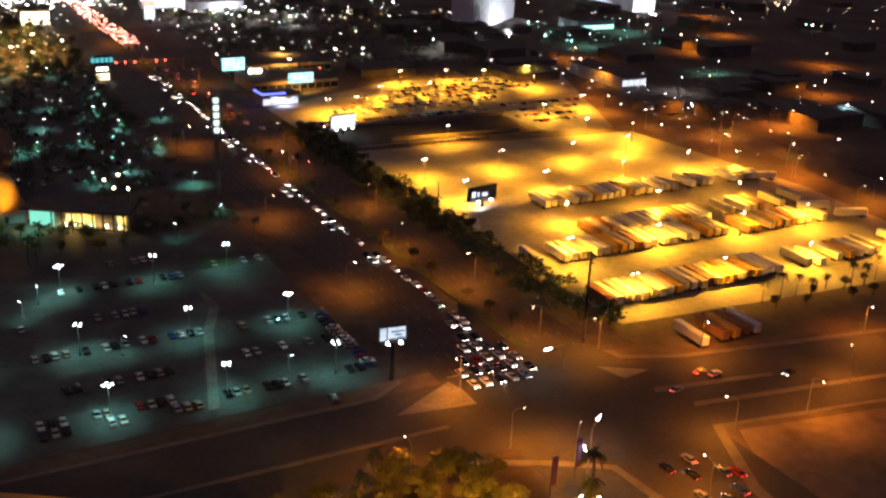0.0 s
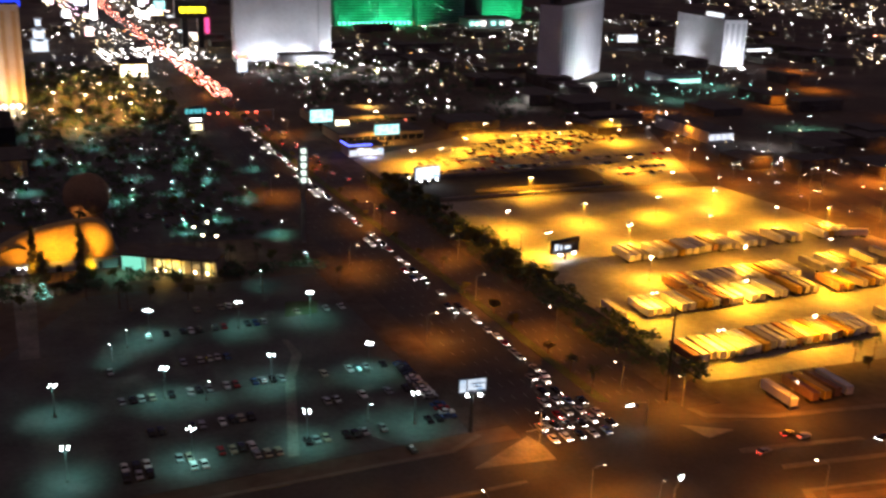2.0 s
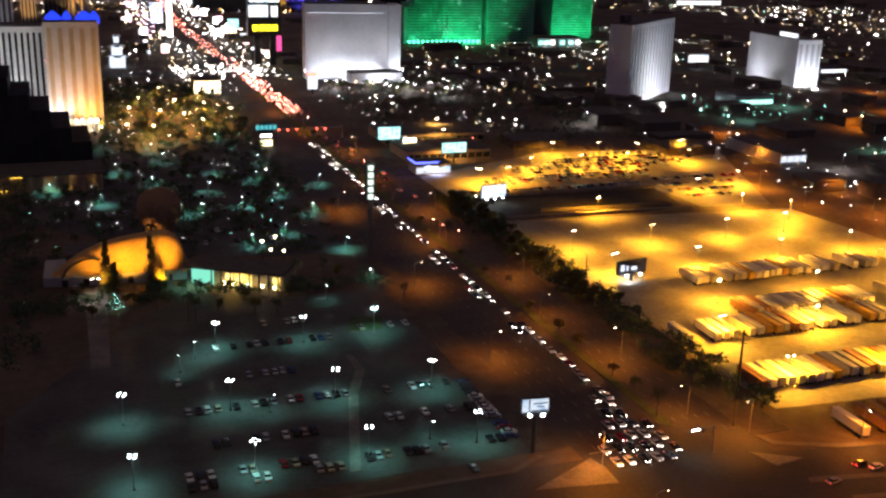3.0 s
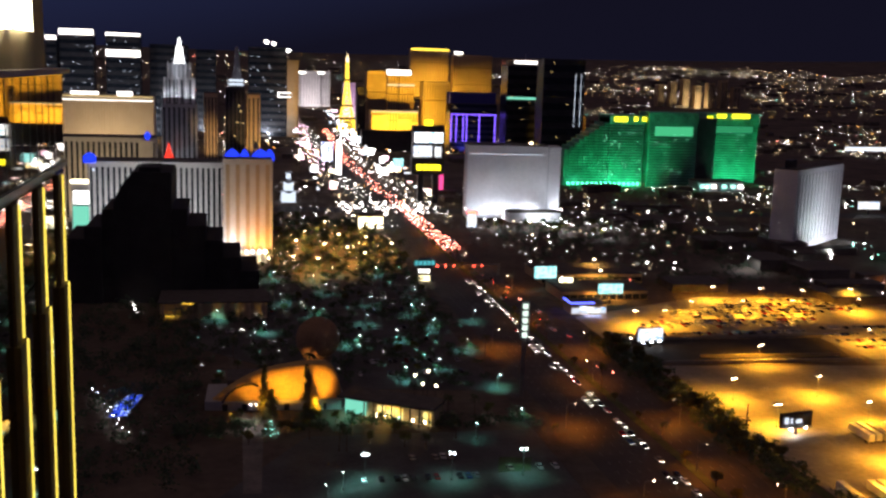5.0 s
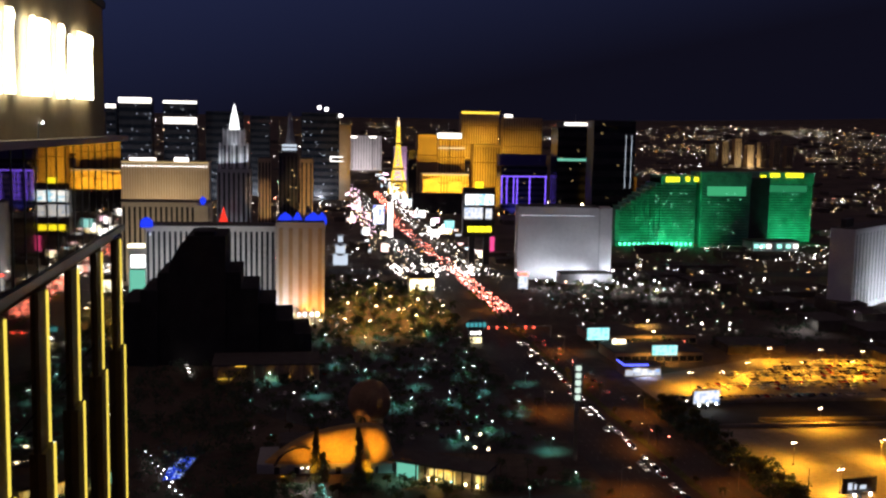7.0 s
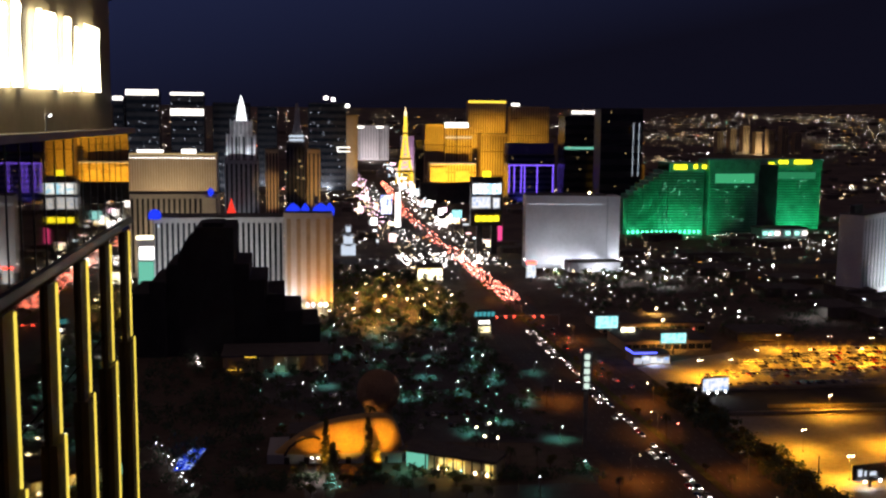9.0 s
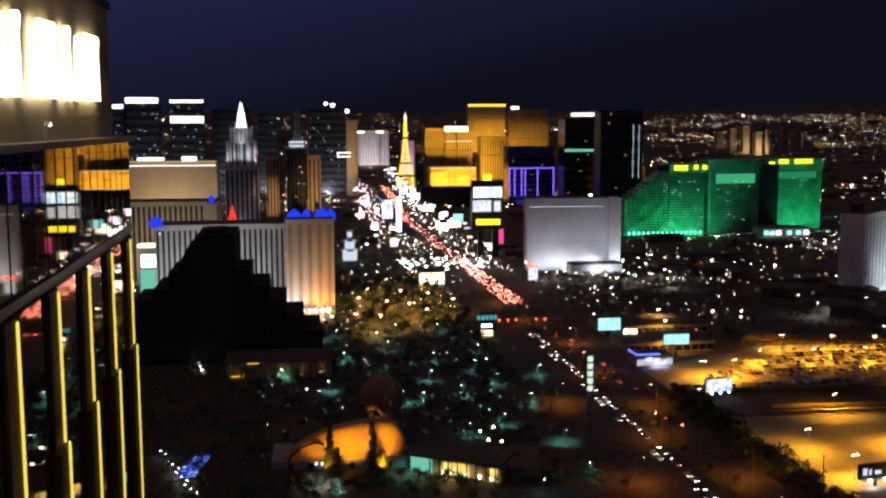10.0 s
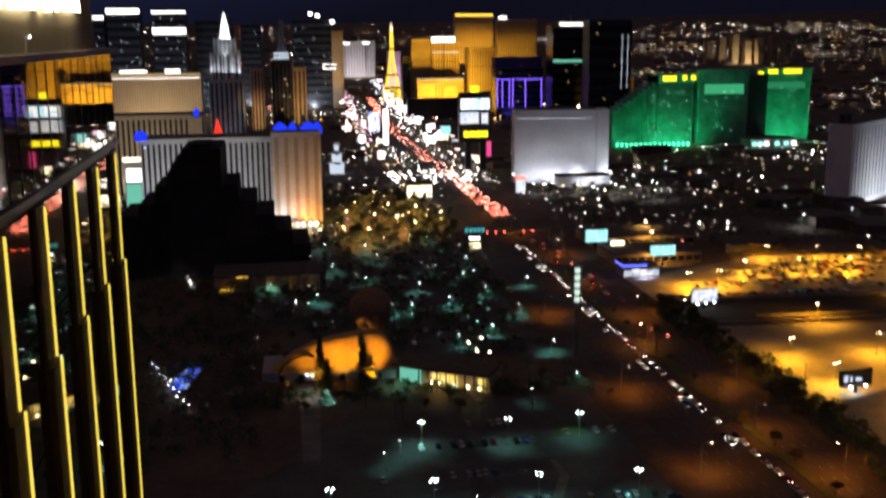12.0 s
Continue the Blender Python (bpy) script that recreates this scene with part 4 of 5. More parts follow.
part("roof_beacon", lathe(B(), [(0.4, 71), (1.3, 72), (0.4, 73.5)], 8, 24, 0), "warm", tw)
flood(288, 963, (290, 974, 34), 12000, COOL, 160, size=1.5)
flood(242, 956, (243, 973, 36), 15000, COOL, 165)
flood(262, 961, (263, 972, 36), 9000, COOL, 165)
flood(318, 955, (318, 972, 38), 20000, COOL, 100)
lw = slab("lobby_building", "low white lit lobby below the white tower", 262, 312, 940, 958, 9, "wall_white", cat="building")
flood(292, 926, (292, 940, 4), 16000, COOL, 140, size=1.6)
# second white slab, turned
ow = slab("white_hotel", "tall white hotel slab turned to the crossing, one face floodlit", 438, 553, 806, 826, 68, "wall_white", side_ribs=0, rz=40)
ow.matrix_basis = pose(495.6, 815.7, 0, 0, 0, 40)
for k in range(14):
    part("window_column", box(B(), -54 + 8 * k, -51.5 + 8 * k, -10.3, -10.02, 5, 64), "wall_grey", ow)
part("sign_frame", box(B(), -57.4, -40, -2, 2, 69.3, 76), "dark_metal", ow)
flood(486, 758, (470, 781, 14), 80000, COOL, 120, size=1.8)
flood(520, 784, (500, 806, 14), 52000, COOL, 120)
flood(552, 812, (532, 832, 14), 18000, COOL, 120)
fw = slab("white_hotel", "far white hotel block with bright foot lights", 695, 721.5, 845.5, 934.5, 46, "wall_white", rz=-5, ribs=4, rib_mat="wall_grey")
fw.matrix_basis = pose(708, 890, 0, 0, 0, -5)
flood(672, 872, (692, 872, 22), 15000, COOL, 140, size=2)
flood(676, 912, (697, 912, 22), 15000, COOL, 140, size=2)
flood(700, 826, (703, 848, 12), 42000, COOL, 140, size=3.4)
part("roof_sign", box(B(), -12, -8, -34, -8, 47, 51), "white_board", fw)

# the green hotel
for x0, x1, y0, h in [(420 + 6 * i, 426 + 6 * i, 1262 - 1.3 * i, 46 + 4.4 * i) for i in range(9)] + [(474, 521, 1249, 88)]:
    if x0 == 420:
        gh = thing("green_hotel", "vast emerald-lit hotel with stepped wings and yellow roof signs", "hotel", 500, 1260)
    part("wing", box(B(), x0 - 500, x1 - 500, y0 - 1260, 30, 0, h), "green_wall", gh)
for x0, x1, y0, y1, h in ((526, 592, -14, 20, 94), (636, 712, 52, 90, 92)):
    part("wing", box(B(), x0 - 500, x1 - 500, y0, y1, 0, h), "green_wall", gh)
    part("crown", box(B(), x0 - 501, x1 - 499, y0 - 1, y1, h - 12, h + 2), "green_wall", gh)
part("core_wall", box(B(), 92.1, 136, 22, 60, 0, 88), "wall_dark", gh)
part("crown", box(B(), -26, 21.5, -11.5, 29, 80, 91), "green_wall", gh)
for k in range(22):
    z = 4 + 3.5 * k
    b = 52 if z < 50 else 64 if z < 62 else 78
    xl = -79 if z < 44 else -79 + (z - 44) * 1.4
    part("storey_band", box(B(), xl, 20, -11.9, -11.2, z, z + 1.5), "green_band", gh)
    for x0, x1, y0 in ((28, 90, -14.4), (138, 210, 51.6)):
        if z < 76:
            part("storey_band", box(B(), x0, x1, y0, y0 + 0.38, z, z + 1.3), "green_band", gh)
for x0, x1, z0, z1, y in ((-20, -2, 83, 89, -12), (6, 12, 84, 89.5, -12), (17, 24, 84, 89, -12), (136, 144, 84, 90, 50), (150, 164, 88, 93, 50), (172, 198, 88, 93.5, 50)):
    n = max(1, int((x1 - x0) / 4))
    for k in range(n):
        w = (x1 - x0) / n
        part("sign_bar", box(B(), x0 + k * w, x0 + (k + 0.82) * w, y - 0.6, y, z0, z1), "yellow", gh, "glowing yellow sign block")
part("poster", box(B(), 34, 86, -14.8, -14.45, 66, 78), emit("green_poster", (0.1, 0.8, 0.35), 0.35), gh, "pale green lit banner")
part("poster", box(B(), 142, 204, 51.1, 51.5, 68, 77), emit("green_poster_dim", (0.06, 0.6, 0.25), 0.25), gh, "green lit banner")
gr = random.Random(8)
for k in range(44):
    x0, x1, y = gr.choice(((-70, 18, -12.4), (-40, 18, -12.4), (30, 88, -14.9), (140, 208, 51)))
    x, z = gr.uniform(x0, x1), 5 + 3.5 * gr.randrange(3, 19)
    if x < -20 and z > 44 + (x + 79) / 1.4:
        continue
    part("lit_window", box(B(), x - 0.7, x + 0.7, y - 0.1, y + 0.1, z, z + 1.1), "green_window", gh, "small lit window")
part("screen", box(B(), 92, 99, 20, 21.9, 22, 34), "white_board", gh, "bright white screen")
for k in range(16):
    part("foot_lamp", lathe(B(), [(0.4, 3), (1.3, 4), (1.3, 5.5), (0.4, 6)], 6, -78 + 6.2 * k, -14), "green", gh)
for x, y, tx, ty, p in ((440, 1215, 446, 1260, 66000), (485, 1210, 490, 1250, 90000), (520, 1205, 515, 1250, 42000), (558, 1205, 560, 1246, 90000), (660, 1262, 665, 1310, 76000), (698, 1262, 694, 1310, 76000)):
    flood(x, y, (tx, ty, 42), p * 0.82, (0.05, 1.0, 0.45), 120, 1.5, glow="far_teal", size=1.4)
t = thing("theatre_entrance", "low dark entrance hall with green and white lamps", "building", 600, 1215)
part("wall", box(B(), -20, 40, -10, 20, 0, 12), "wall_grey", t)
part("roof", box(B(), -21, 41, -11, 21, 12, 13), "roof", t)
for x, c in ((-16, "far_teal"), (-8, "far_teal"), (0, "far_white"), (14, "far_teal"), (26, "far_teal"), (36, "far_white")):
    part("lamp", box(B(), x - 3, x + 3, -11.6, -11.1, 4, 9), c, t)


def glow_bar(name, label, x0, x1, y, z0, z1, material, depth=0.8):
    t = thing(name, label, "sign", (x0 + x1) / 2, y, gz(x0, y))
    w = (x1 - x0) / 2
    part("frame", box(B(), -w - 0.4, w + 0.4, 0, depth, z0 - 0.4, z1 + 0.4), "dark_metal", t)
    part("face", box(B(), -w, w, -0.25, -0.02, z0, z1), material, t, "glowing face")
    part("post", box(B(), -0.6, 0.6, 0.1, depth - 0.1, 0, z0 - 0.42), "dark_metal", t)
    return t


# hotels up the boulevard
mc = slab("cream_hotel", "cream hotel with three wings and a lit cornice", -216, -97, 1484, 1520, 92, "wall_cream", ribs=34, rib_mat="wall_tan")
for k in range(30):
    part("cornice_lamp", box(B(), -58 + 3.9 * k, -56 + 3.9 * k, -18.8, -18.3, 85, 86.6), "far_white", mc)
part("cornice_light", box(B(), -58, 58, -18.9, -18.3, 90.5, 92), "win_warm", mc, "glowing cornice line")
part("cornice_sign", box(B(), -48, -12, -19, -18.2, 93, 97), "far_white", mc, "glowing white sign bar")
part("cornice_sign", box(B(), 12, 32, -19, -18.2, 92, 98), "far_white", mc, "glowing white sign bar")
for x in (-195, -156, -118):
    flood(x, 1430, (x, 1484, 60), 70000, (1, 0.72, 0.4), 110, glow="warm")

# the skyline hotel: a cluster of city towers
ny = slab("skyline_tower", "tall grey city tower with stepped crown and white spire", -67, -31, 1150, 1186, 96, "wall_grey", ribs=7, floors=0)
part("upper_tier", box(B(), -16, 16, -17, 16, 96, 122), "wall_grey", ny)
part("upper_tier", box(B(), -12, 12, -15, 12, 122, 138), "wall_grey", ny)
for k in range(7):
    part("window_column", box(B(), -14.5 + 4.2 * k, -12.6 + 4.2 * k, -17.3, -17.02, 98, 121), "window_band", ny)
for k in range(6):
    part("crown_pier", box(B(), -11.6 + 4.4 * k, -10.2 + 4.4 * k, -16.2, -15.02, 122, 140), "wall_white", ny)
for k in range(5):
    part("crown_pier", box(B(), -15.6 + 7.3 * k, -13.6 + 7.3 * k, -18.4, -17.32, 96, 124), "wall_white", ny)
lamp_light("crown_lamp", ny, (0, -24, 118), 3000, COOL, 80, 0.5, 0.5, (0, -15, 134))
# the spire has no lamp: its floodlight is put in as emission
part("spire", lathe(B(), [(5.6, 138), (5.2, 143), (4.4, 147), (3.6, 154), (2.4, 157), (1.4, 163), (0.3, 166)], 12), emit("white_spire_emission", (0.95, 0.97, 1), 1.6), ny, "white spire, floodlight put in as emission")
flood(-50, 1130, (-50, 1152, 120), 14000, COOL, 60)
for x in (-62, -52, -41, -35):
    lamp_light("crown_lamp", ny, (x + 49, -23, 97.5), 5500, COOL, 70, 0.5, 0.5, (x + 49, -17, 118))
n2 = slab("skyline_tower", "slender tan city tower with window columns", -23, -9, 1140, 1160, 108, "wall_tan", ribs=4)
n3 = slab("skyline_tower", "tan orange city tower with window columns", 22, 36, 1146, 1170, 108, "wall_tan", ribs=3, rib_mat="wall_dark")
n4 = slab("skyline_tower", "dark green-grey city tower with tan edge", -1, 20, 1150, 1175, 114, "wall_dark", ribs=5, lit=8)
part("spire", lathe(B(), [(7, 114), (6, 124), (3.5, 136), (2.5, 150), (1.4, 158)], 8, 2, 0), "wall_grey", n4)
for z in (117, 121):
    part("crown_light", box(B(), -7, 9, -12.9, -12.5, z, z + 2.4), "win_cool", n4)
flood(-16, 1095, (-16, 1140, 60), 70000, (1, 0.6, 0.28), 40, z=30, glow="warm")
flood(29, 1095, (29, 1146, 70), 120000, (1, 0.6, 0.22), 44, z=30, glow="warm")
flood(-42, 1126, (-40, 1150, 40), 4000, COOL, 80)
tagged(part("statue", lathe(B(), [(3, 0), (3, 12), (2, 13), (1.6, 20), (2, 26), (1, 30), (0.4, 36)], 8, -48, 1080), "wall_grey"), "small pale statue on a plinth before the towers", "statue")
t = thing("red_cone_roof", "small cone roof, red light put in as emission", "roof", -55, 1050)
# red light on the cone is put into its material as emission
part("cone", lathe(B(), [(5, 40), (5.5, 44), (2.5, 54), (0.3, 62)], 10), emit("red_roof_emission", (1, 0.05, 0.03), 0.7), t)
part("shaft", lathe(B(), [(5, 0), (5, 40)], 10), "wall_dark", t)

# dark towers with white crowns
for x0, x1, y0, h, lit, bars in ((-290, -232, 1980, 188, 26, ((182, 192),)), (-310, -292, 1960, 178, 6, ((172, 179),)), (-212, -152, 1990, 186, 20, ((183, 188), (146, 158))),
                                 (43, 118, 2095, 172, 34, ()), (-140, -70, 2050, 170, 10, ()), (-60, -20, 2200, 165, 6, ())):
    d = slab("dark_tower", "dark glass tower with a bright white crown", x0, x1, y0, y0 + 40, h, "glass_dark", floors=12, rib_mat="wall_dark", lit=lit, win="win_cool")
    # added floodlight, in place of city glow on the dark facade
    flood((x0 + x1) / 2, y0 - 70, ((x0 + x1) / 2, y0, 70), 150000, (0.8, 0.85, 1), 120, 3, size=1.0)
    for a, c in bars:
        part("crown_light", box(B(), -(x1 - x0) / 2, (x1 - x0) / 2, -21.5, -20.6, a, c), "far_white", d, "glowing white crown")
for x, y, z in ((78, 2095, 183), (92, 2095, 180), (120, 2090, 168)):
    t = thing("tower_lamp", "bright white lamp on a rooftop mast", "lamp", x, y, 172)
    part("bulb", lathe(B(), [(1, z - 175), (4, z - 173), (4, z - 170), (1, z - 168)], 8), "far_white", t)
    part("mast", lathe(B(), [(0.5, -1), (0.4, max(0.2, z - 175))], 6), "dark_metal", t)
bd = glow_bar("light_outline", "white lit rectangle outline on a dark block", 98, 124, 2060, 78, 80, "far_white")
part("bar", box(B(), -13, 13, -0.25, -0.02, 86, 88), "far_white", bd)
part("bar", box(B(), -13, -11, -0.25, -0.02, 80, 86), "far_white", bd)
slab("pale_hotel", "pale hotel block with lit roof line", 174, 280, 2890, 2930, 94, "wall_white", ribs=14, rib_mat="wall_grey")
flood(225, 2820, (225, 2890, 60), 200000, (1, 0.85, 0.85), 130)
for x0, x1 in ((182, 212), (245, 265)):
    glow_bar("roof_sign", "white glowing roof sign", x0, x1, 2885, 89, 95, "far_white")
d = slab("gold_hotel", "narrow gold lit tower", 118, 140, 2090, 2110, 150, "wall_tan")
flood(129, 2050, (129, 2090, 120), 90000, (1, 0.6, 0.1), 60)

# golden hotels
def gold(x0, x1, y0, h, power, lit=0, ribs=10):
    d = slab("gold_hotel", "golden floodlit hotel block with window columns", x0, x1, y0, y0 + 40, h, "wall_tan", ribs=ribs, rib_mat="gold_rib", lit=lit)
    for k in range(2):
        part("storey_band", box(B(), -(x1 - x0) / 2, (x1 - x0) / 2, -20.6, -20.3, h * (0.3 + 0.4 * k), h * (0.3 + 0.4 * k) + 2.2), "gold_rib", d)
    n = max(1, int((x1 - x0) / 60))
    for k in range(n):
        x = x0 + (k + 0.5) * (x1 - x0) / n
        flood(x, y0 - 130, (x, y0, h * 0.55), power * 2.4 / n, (1, 0.55, 0.04), 75, 2, z=16, glow="far_warm")
    return d


g1 = gold(262, 300, 1985, 134, 90000)
g1b = gold(300, 352, 1975, 130, 160000, 8)
part("crown_light", box(B(), -26, 26, -21.2, -20.6, 108, 111), "far_warm", g1b)
gold(366, 417, 1955, 117, 180000)
g2 = gold(264, 352, 1930, 62, 560000, 6, 16)
part("porch", box(B(), -44, -14, -27, -20.7, 0, 54), "wall_tan", g2)
part("porch", box(B(), 6, 30, -25, -20.7, 0, 48), "wall_tan", g2)
slab("dark_hall", "dark flat-roofed hall before the golden hotels", 224, 350, 1755, 1772, 35, "wall_dark", cat="building")
part("cornice_light", box(B(), -44, 44, -21, -20.6, 60, 62), "far_warm", g2)
g3 = gold(562, 682, 3230, 146, 520000, 0, 16)
part("crown_light", box(B(), -60, 60, -21.5, -20.6, 140, 147), "gold_lights", g3)
g4 = gold(691, 815, 3200, 130, 170000, 0, 16)
part("crown_sign", box(B(), -60, -34, -22, -20.6, 131, 140), "far_white", g4)
glow_bar("roof_sign", "large white glowing roof sign", 296, 342, 1960, 128, 138, "far_white")
slab("brown_hotel", "dim brown hotel block behind the tower replica", 470, 530, 1700, 1730, 52, "wall_tan", ribs=10)
slab("brown_hotel", "dim brown hotel slab", 246, 263, 2000, 2030, 102, "wall_dark", ribs=8, lit=6)

# lattice tower replica; its gold floodlight is put into the ironwork as emission
ei = thing("lattice_tower", "gold lit iron lattice tower replica", "tower", 262, 2320)
def leg_x(z):
    return 19 * (1 - z / 150) ** 2.1 + 1.7
for z0, z1 in ((0, 28), (28, 56), (56, 84), (84, 112), (112, 150)):
    b = B()
    for sx, sy in ((-1, -1), (1, -1), (1, 1), (-1, 1)):
        tube(b, (sx * leg_x(z0), sy * leg_x(z0), z0), (sx * leg_x(z1), sy * leg_x(z1), z1), 1.6, 6)
    for sx, sy, ex_, ey in ((-1, -1, 1, -1), (1, -1, 1, 1), (1, 1, -1, 1), (-1, 1, -1, -1)):
        n = 3
        for k in range(n):
            a, c = z0 + (z1 - z0) * k / n, z0 + (z1 - z0) * (k + 1) / n
            tube(b, (sx * leg_x(a), sy * leg_x(a), a), (ex_ * leg_x(c), ey * leg_x(c), c), 0.6, 4)
            tube(b, (ex_ * leg_x(a), ey * leg_x(a), a), (sx * leg_x(c), sy * leg_x(c), c), 0.6, 4)
    part("lattice", b, "gold_lights", ei, "ironwork, gold floodlight put in as emission")
for z, w in ((28, 20), (56, 13), (112, 5)):
    part("platform", box(B(), -w, w, -w, w, z - 1.5, z + 2), "gold_metal", ei)
part("lantern", lathe(B(), [(2.5, 150), (3.2, 153), (3, 160), (1, 164), (0.4, 171)], 8), "far_warm", ei, "bright lantern")

# purple outlined hotel
ph = slab("purple_hotel", "dark hotel outlined in purple neon", 374, 455, 1742, 1780, 84, "glass_dark", floors=8, rib_mat="wall_dark", lit=8)
part("neon_line", box(B(), -40, 40, -20, -19.4, 66, 67.4), "purple", ph)
for x in (-39, -30, -18, -12, 10, 38):
    part("neon_line", box(B(), x - 0.7, x + 0.7, -20, -19.4, 20 if x != 10 else 4, 66), "purple", ph)
part("blue_wash", box(B(), -40.4, 40.4, -10, 18, 84, 104), mat("blue_panel", (0.08, 0.08, 0.4), 0.6), ph)
flood(400, 1715, (400, 1750, 70), 40000, (0.1, 0.1, 1), 120, glow="blue")
# black towers
d1 = slab("dark_tower", "black tower with a white crown bar", 444, 497, 1640, 1680, 150, "glass_dark", floors=10, rib_mat="wall_dark", lit=10)
part("crown_light", box(B(), -16, 24, -21, -20.6, 154, 159), "far_white", d1, "white crown bar")
part("roof_block", box(B(), -18, 26, -20, 20, 151, 160), "wall_dark", d1)
# terrace light put into the surface as teal emission
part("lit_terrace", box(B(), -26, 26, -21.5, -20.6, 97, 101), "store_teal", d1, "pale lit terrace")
part("mast", lathe(B(), [(0.8, 160), (0.5, 172)], 6, 8, 0), "wall_grey", d1)
d2 = slab("dark_tower", "black tower with slim vertical light lines", 469, 535, 1525, 1560, 161, "wall_dark", floors=8, rib_mat="glass_dark", lit=6)
for x in (18, 27):
    part("light_line", box(B(), x - 0.3, x + 0.3, -18.2, -17.6, 60, 140), "win_cool", d2)
gold(560, 580, 1640, 72, 60000, 0, 3)
# a far cluster of apartment towers
for k in range(7):
    slab("apartment_tower", "distant grey apartment tower", 1270 + 34 * k, 1290 + 34 * k, 2960 - 14 * k, 2985 - 14 * k, 118 + 9 * (k % 3), "wall_tan", ribs=4, z0=0, lit=5)
flood(1370, 2880, (1370, 2950, 60), 200000, WARM, 130, glow="far_warm")

# marquee pylon
t = thing("marquee_pylon", "tall dark marquee pylon with lit screens", "sign", 209, 1080)
part("frame", box(B(), -17, 17, 0, 8, 30, 82), "wall_dark", t)
part("leg", box(B(), -10, -4, 1, 7, 0, 29.9), "wall_dark", t)
part("leg", box(B(), 6, 12, 1, 7, 0, 29.9), "wall_dark", t)
part("crown", box(B(), -4, 4, -0.4, 4, 82.1, 88), "yellow", t, "glowing yellow crest")
for k in range(6):
    part("screen", box(B(), -15 + 5.2 * k, -10.6 + 5.2 * k, -0.6, -0.02, 64, 75), "screen", t, "pale blue lit block")
part("screen", box(B(), -16, 4, -0.6, -0.02, 49, 61), "white_board", t, "white screen")
part("screen", box(B(), 7, 14, -0.6, -0.02, 49, 60), "white_board", t, "white screen")
for k in range(4):
    part("screen", box(B(), -12 + 6.6 * k, -6.2 + 6.6 * k, -0.6, -0.02, 35, 41), "yellow", t, "yellow lit block")


# ---- signs and low buildings along the boulevard ----
def billboard(label, x, y, w, z0, z1, face, rz=0.0, lamps=0):
    t = thing("billboard", label, "billboard", x, y, 0.05, rz)
    part("column", lathe(B(), [(0.7, 0), (0.55, z0 - 0.3)], 10), "dark_metal", t)
    part("frame", box(B(), -w / 2 - 0.25, w / 2 + 0.25, 0, 1.2, z0 - 0.25, z1 + 0.25), "dark_metal", t)
    part("face", box(B(), -w / 2, w / 2, -0.12, -0.004, z0, z1), face, t, "lit poster face")
    part("catwalk", box(B(), -w / 2, w / 2, -1.2, -0.15, z0 - 0.5, z0 - 0.38), "dark_metal", t)
    for k in range(lamps):
        part("lamp", lathe(B(), [(0.15, z0 - 0.9), (0.5, z0 - 0.6), (0.5, z0 - 0.2), (0.2, z0)], 8, -w / 2 + (k + 0.5) * w / lamps, -1.4), "cool", t)
    return t


billboard("white lit billboard with blue shapes beside the car lot", 218, 497, 15, 3.2, 9.8, "white_board", 8, 3)
tb = billboard("dark billboard with lamps below it at the truck lot", 224, 362, 14.5, 3.2, 8.8, mat("dark_poster", (0.03, 0.03, 0.035), 0.5, scale=0.4), 8, 2)
for k, (x0, x1) in enumerate(((-6, -4), (-3, -2), (-0.5, 2.5))):
    part("poster_shape", box(B(), x0, x1, -0.2, -0.13, 4.6, 7.4 - 0.6 * k), "win_cool", tb)
lamp_light("lamp_light", tb, (-3, -3, 3), 1500, COOL, 150, 0.6, 0.3, (-3, -1, 0))
bb = billboard("white lit billboard on a column at the car park corner", 119, 236, 7.6, 12.6, 16.4, sign_mat("pale_blue_board", [(0.3, 0.5, 0.75), (0.75, 0.85, 1)], 0.42), -8, 2)
for k, (x0, x1, z0, z1) in enumerate(((-1.9, -1.5, 12.6, 16.4), (-1.2, 3.7, 12.7, 13.1), (-0.6, 3.4, 15.0, 15.3), (0.4, 2.6, 14.0, 14.3))):
    part("poster_shape", box(B(), x0, x1, -0.2, -0.13, z0, z1), mat("poster_ink", (0.05, 0.05, 0.08), 0.6), bb)
billboard("cyan lit billboard over low shops", 207, 648, 15, 6, 14, "cyan_board", 0)
billboard("cyan lit billboard on the roof of low shops", 233, 596, 16, 6.7, 12.8, "cyan_board", 0)
billboard("small white lit billboard", 216, 632, 9, 6, 9.5, "gold_shop", 0)
pyl = glow_bar("shop_sign", "tall white and red lit pylon sign", 208, 216.5, 885, 4, 15.5, "white_board")
part("header", box(B(), -4.2, 4.2, -0.3, -0.02, 15.9, 18.2), "tail", pyl, "red lit header")
t = thing("pylon_sign", "tall slim sign tower with white lit blocks", "sign", 126, 420, 0.1)
part("column", box(B(), -0.8, 0.8, 0, 1.4, 0, 26), "concrete", t)
part("frame", box(B(), -2.1, 2.1, -0.1, 1.8, 26, 43), "dark_metal", t)
for k in range(5):
    part("letter_block", lathe(B(), [(1.0, 27 + 3.2 * k), (1.3, 27.4 + 3.2 * k), (1.3, 28.9 + 3.2 * k), (1.0, 29.3 + 3.2 * k)], 8, 0, -0.2), emit("pale_sign_block", (0.8, 1, 0.88), 0.6), t, "glowing pale sign block")
t = thing("pylon_sign", "sign pylon with teal bars and a lit yellow panel", "sign", 129, 668, 0.1)
part("column", box(B(), -5, 5, 0.3, 2, 0, 16), "wall_dark", t)
for k in range(5):
    part("letter_block", box(B(), -6.5 + 2.8 * k, -4.4 + 2.8 * k, -0.1, 0.28, 11.5, 14.5), emit("dim_teal_block", (0.1, 0.5, 0.55), 0.5), t)
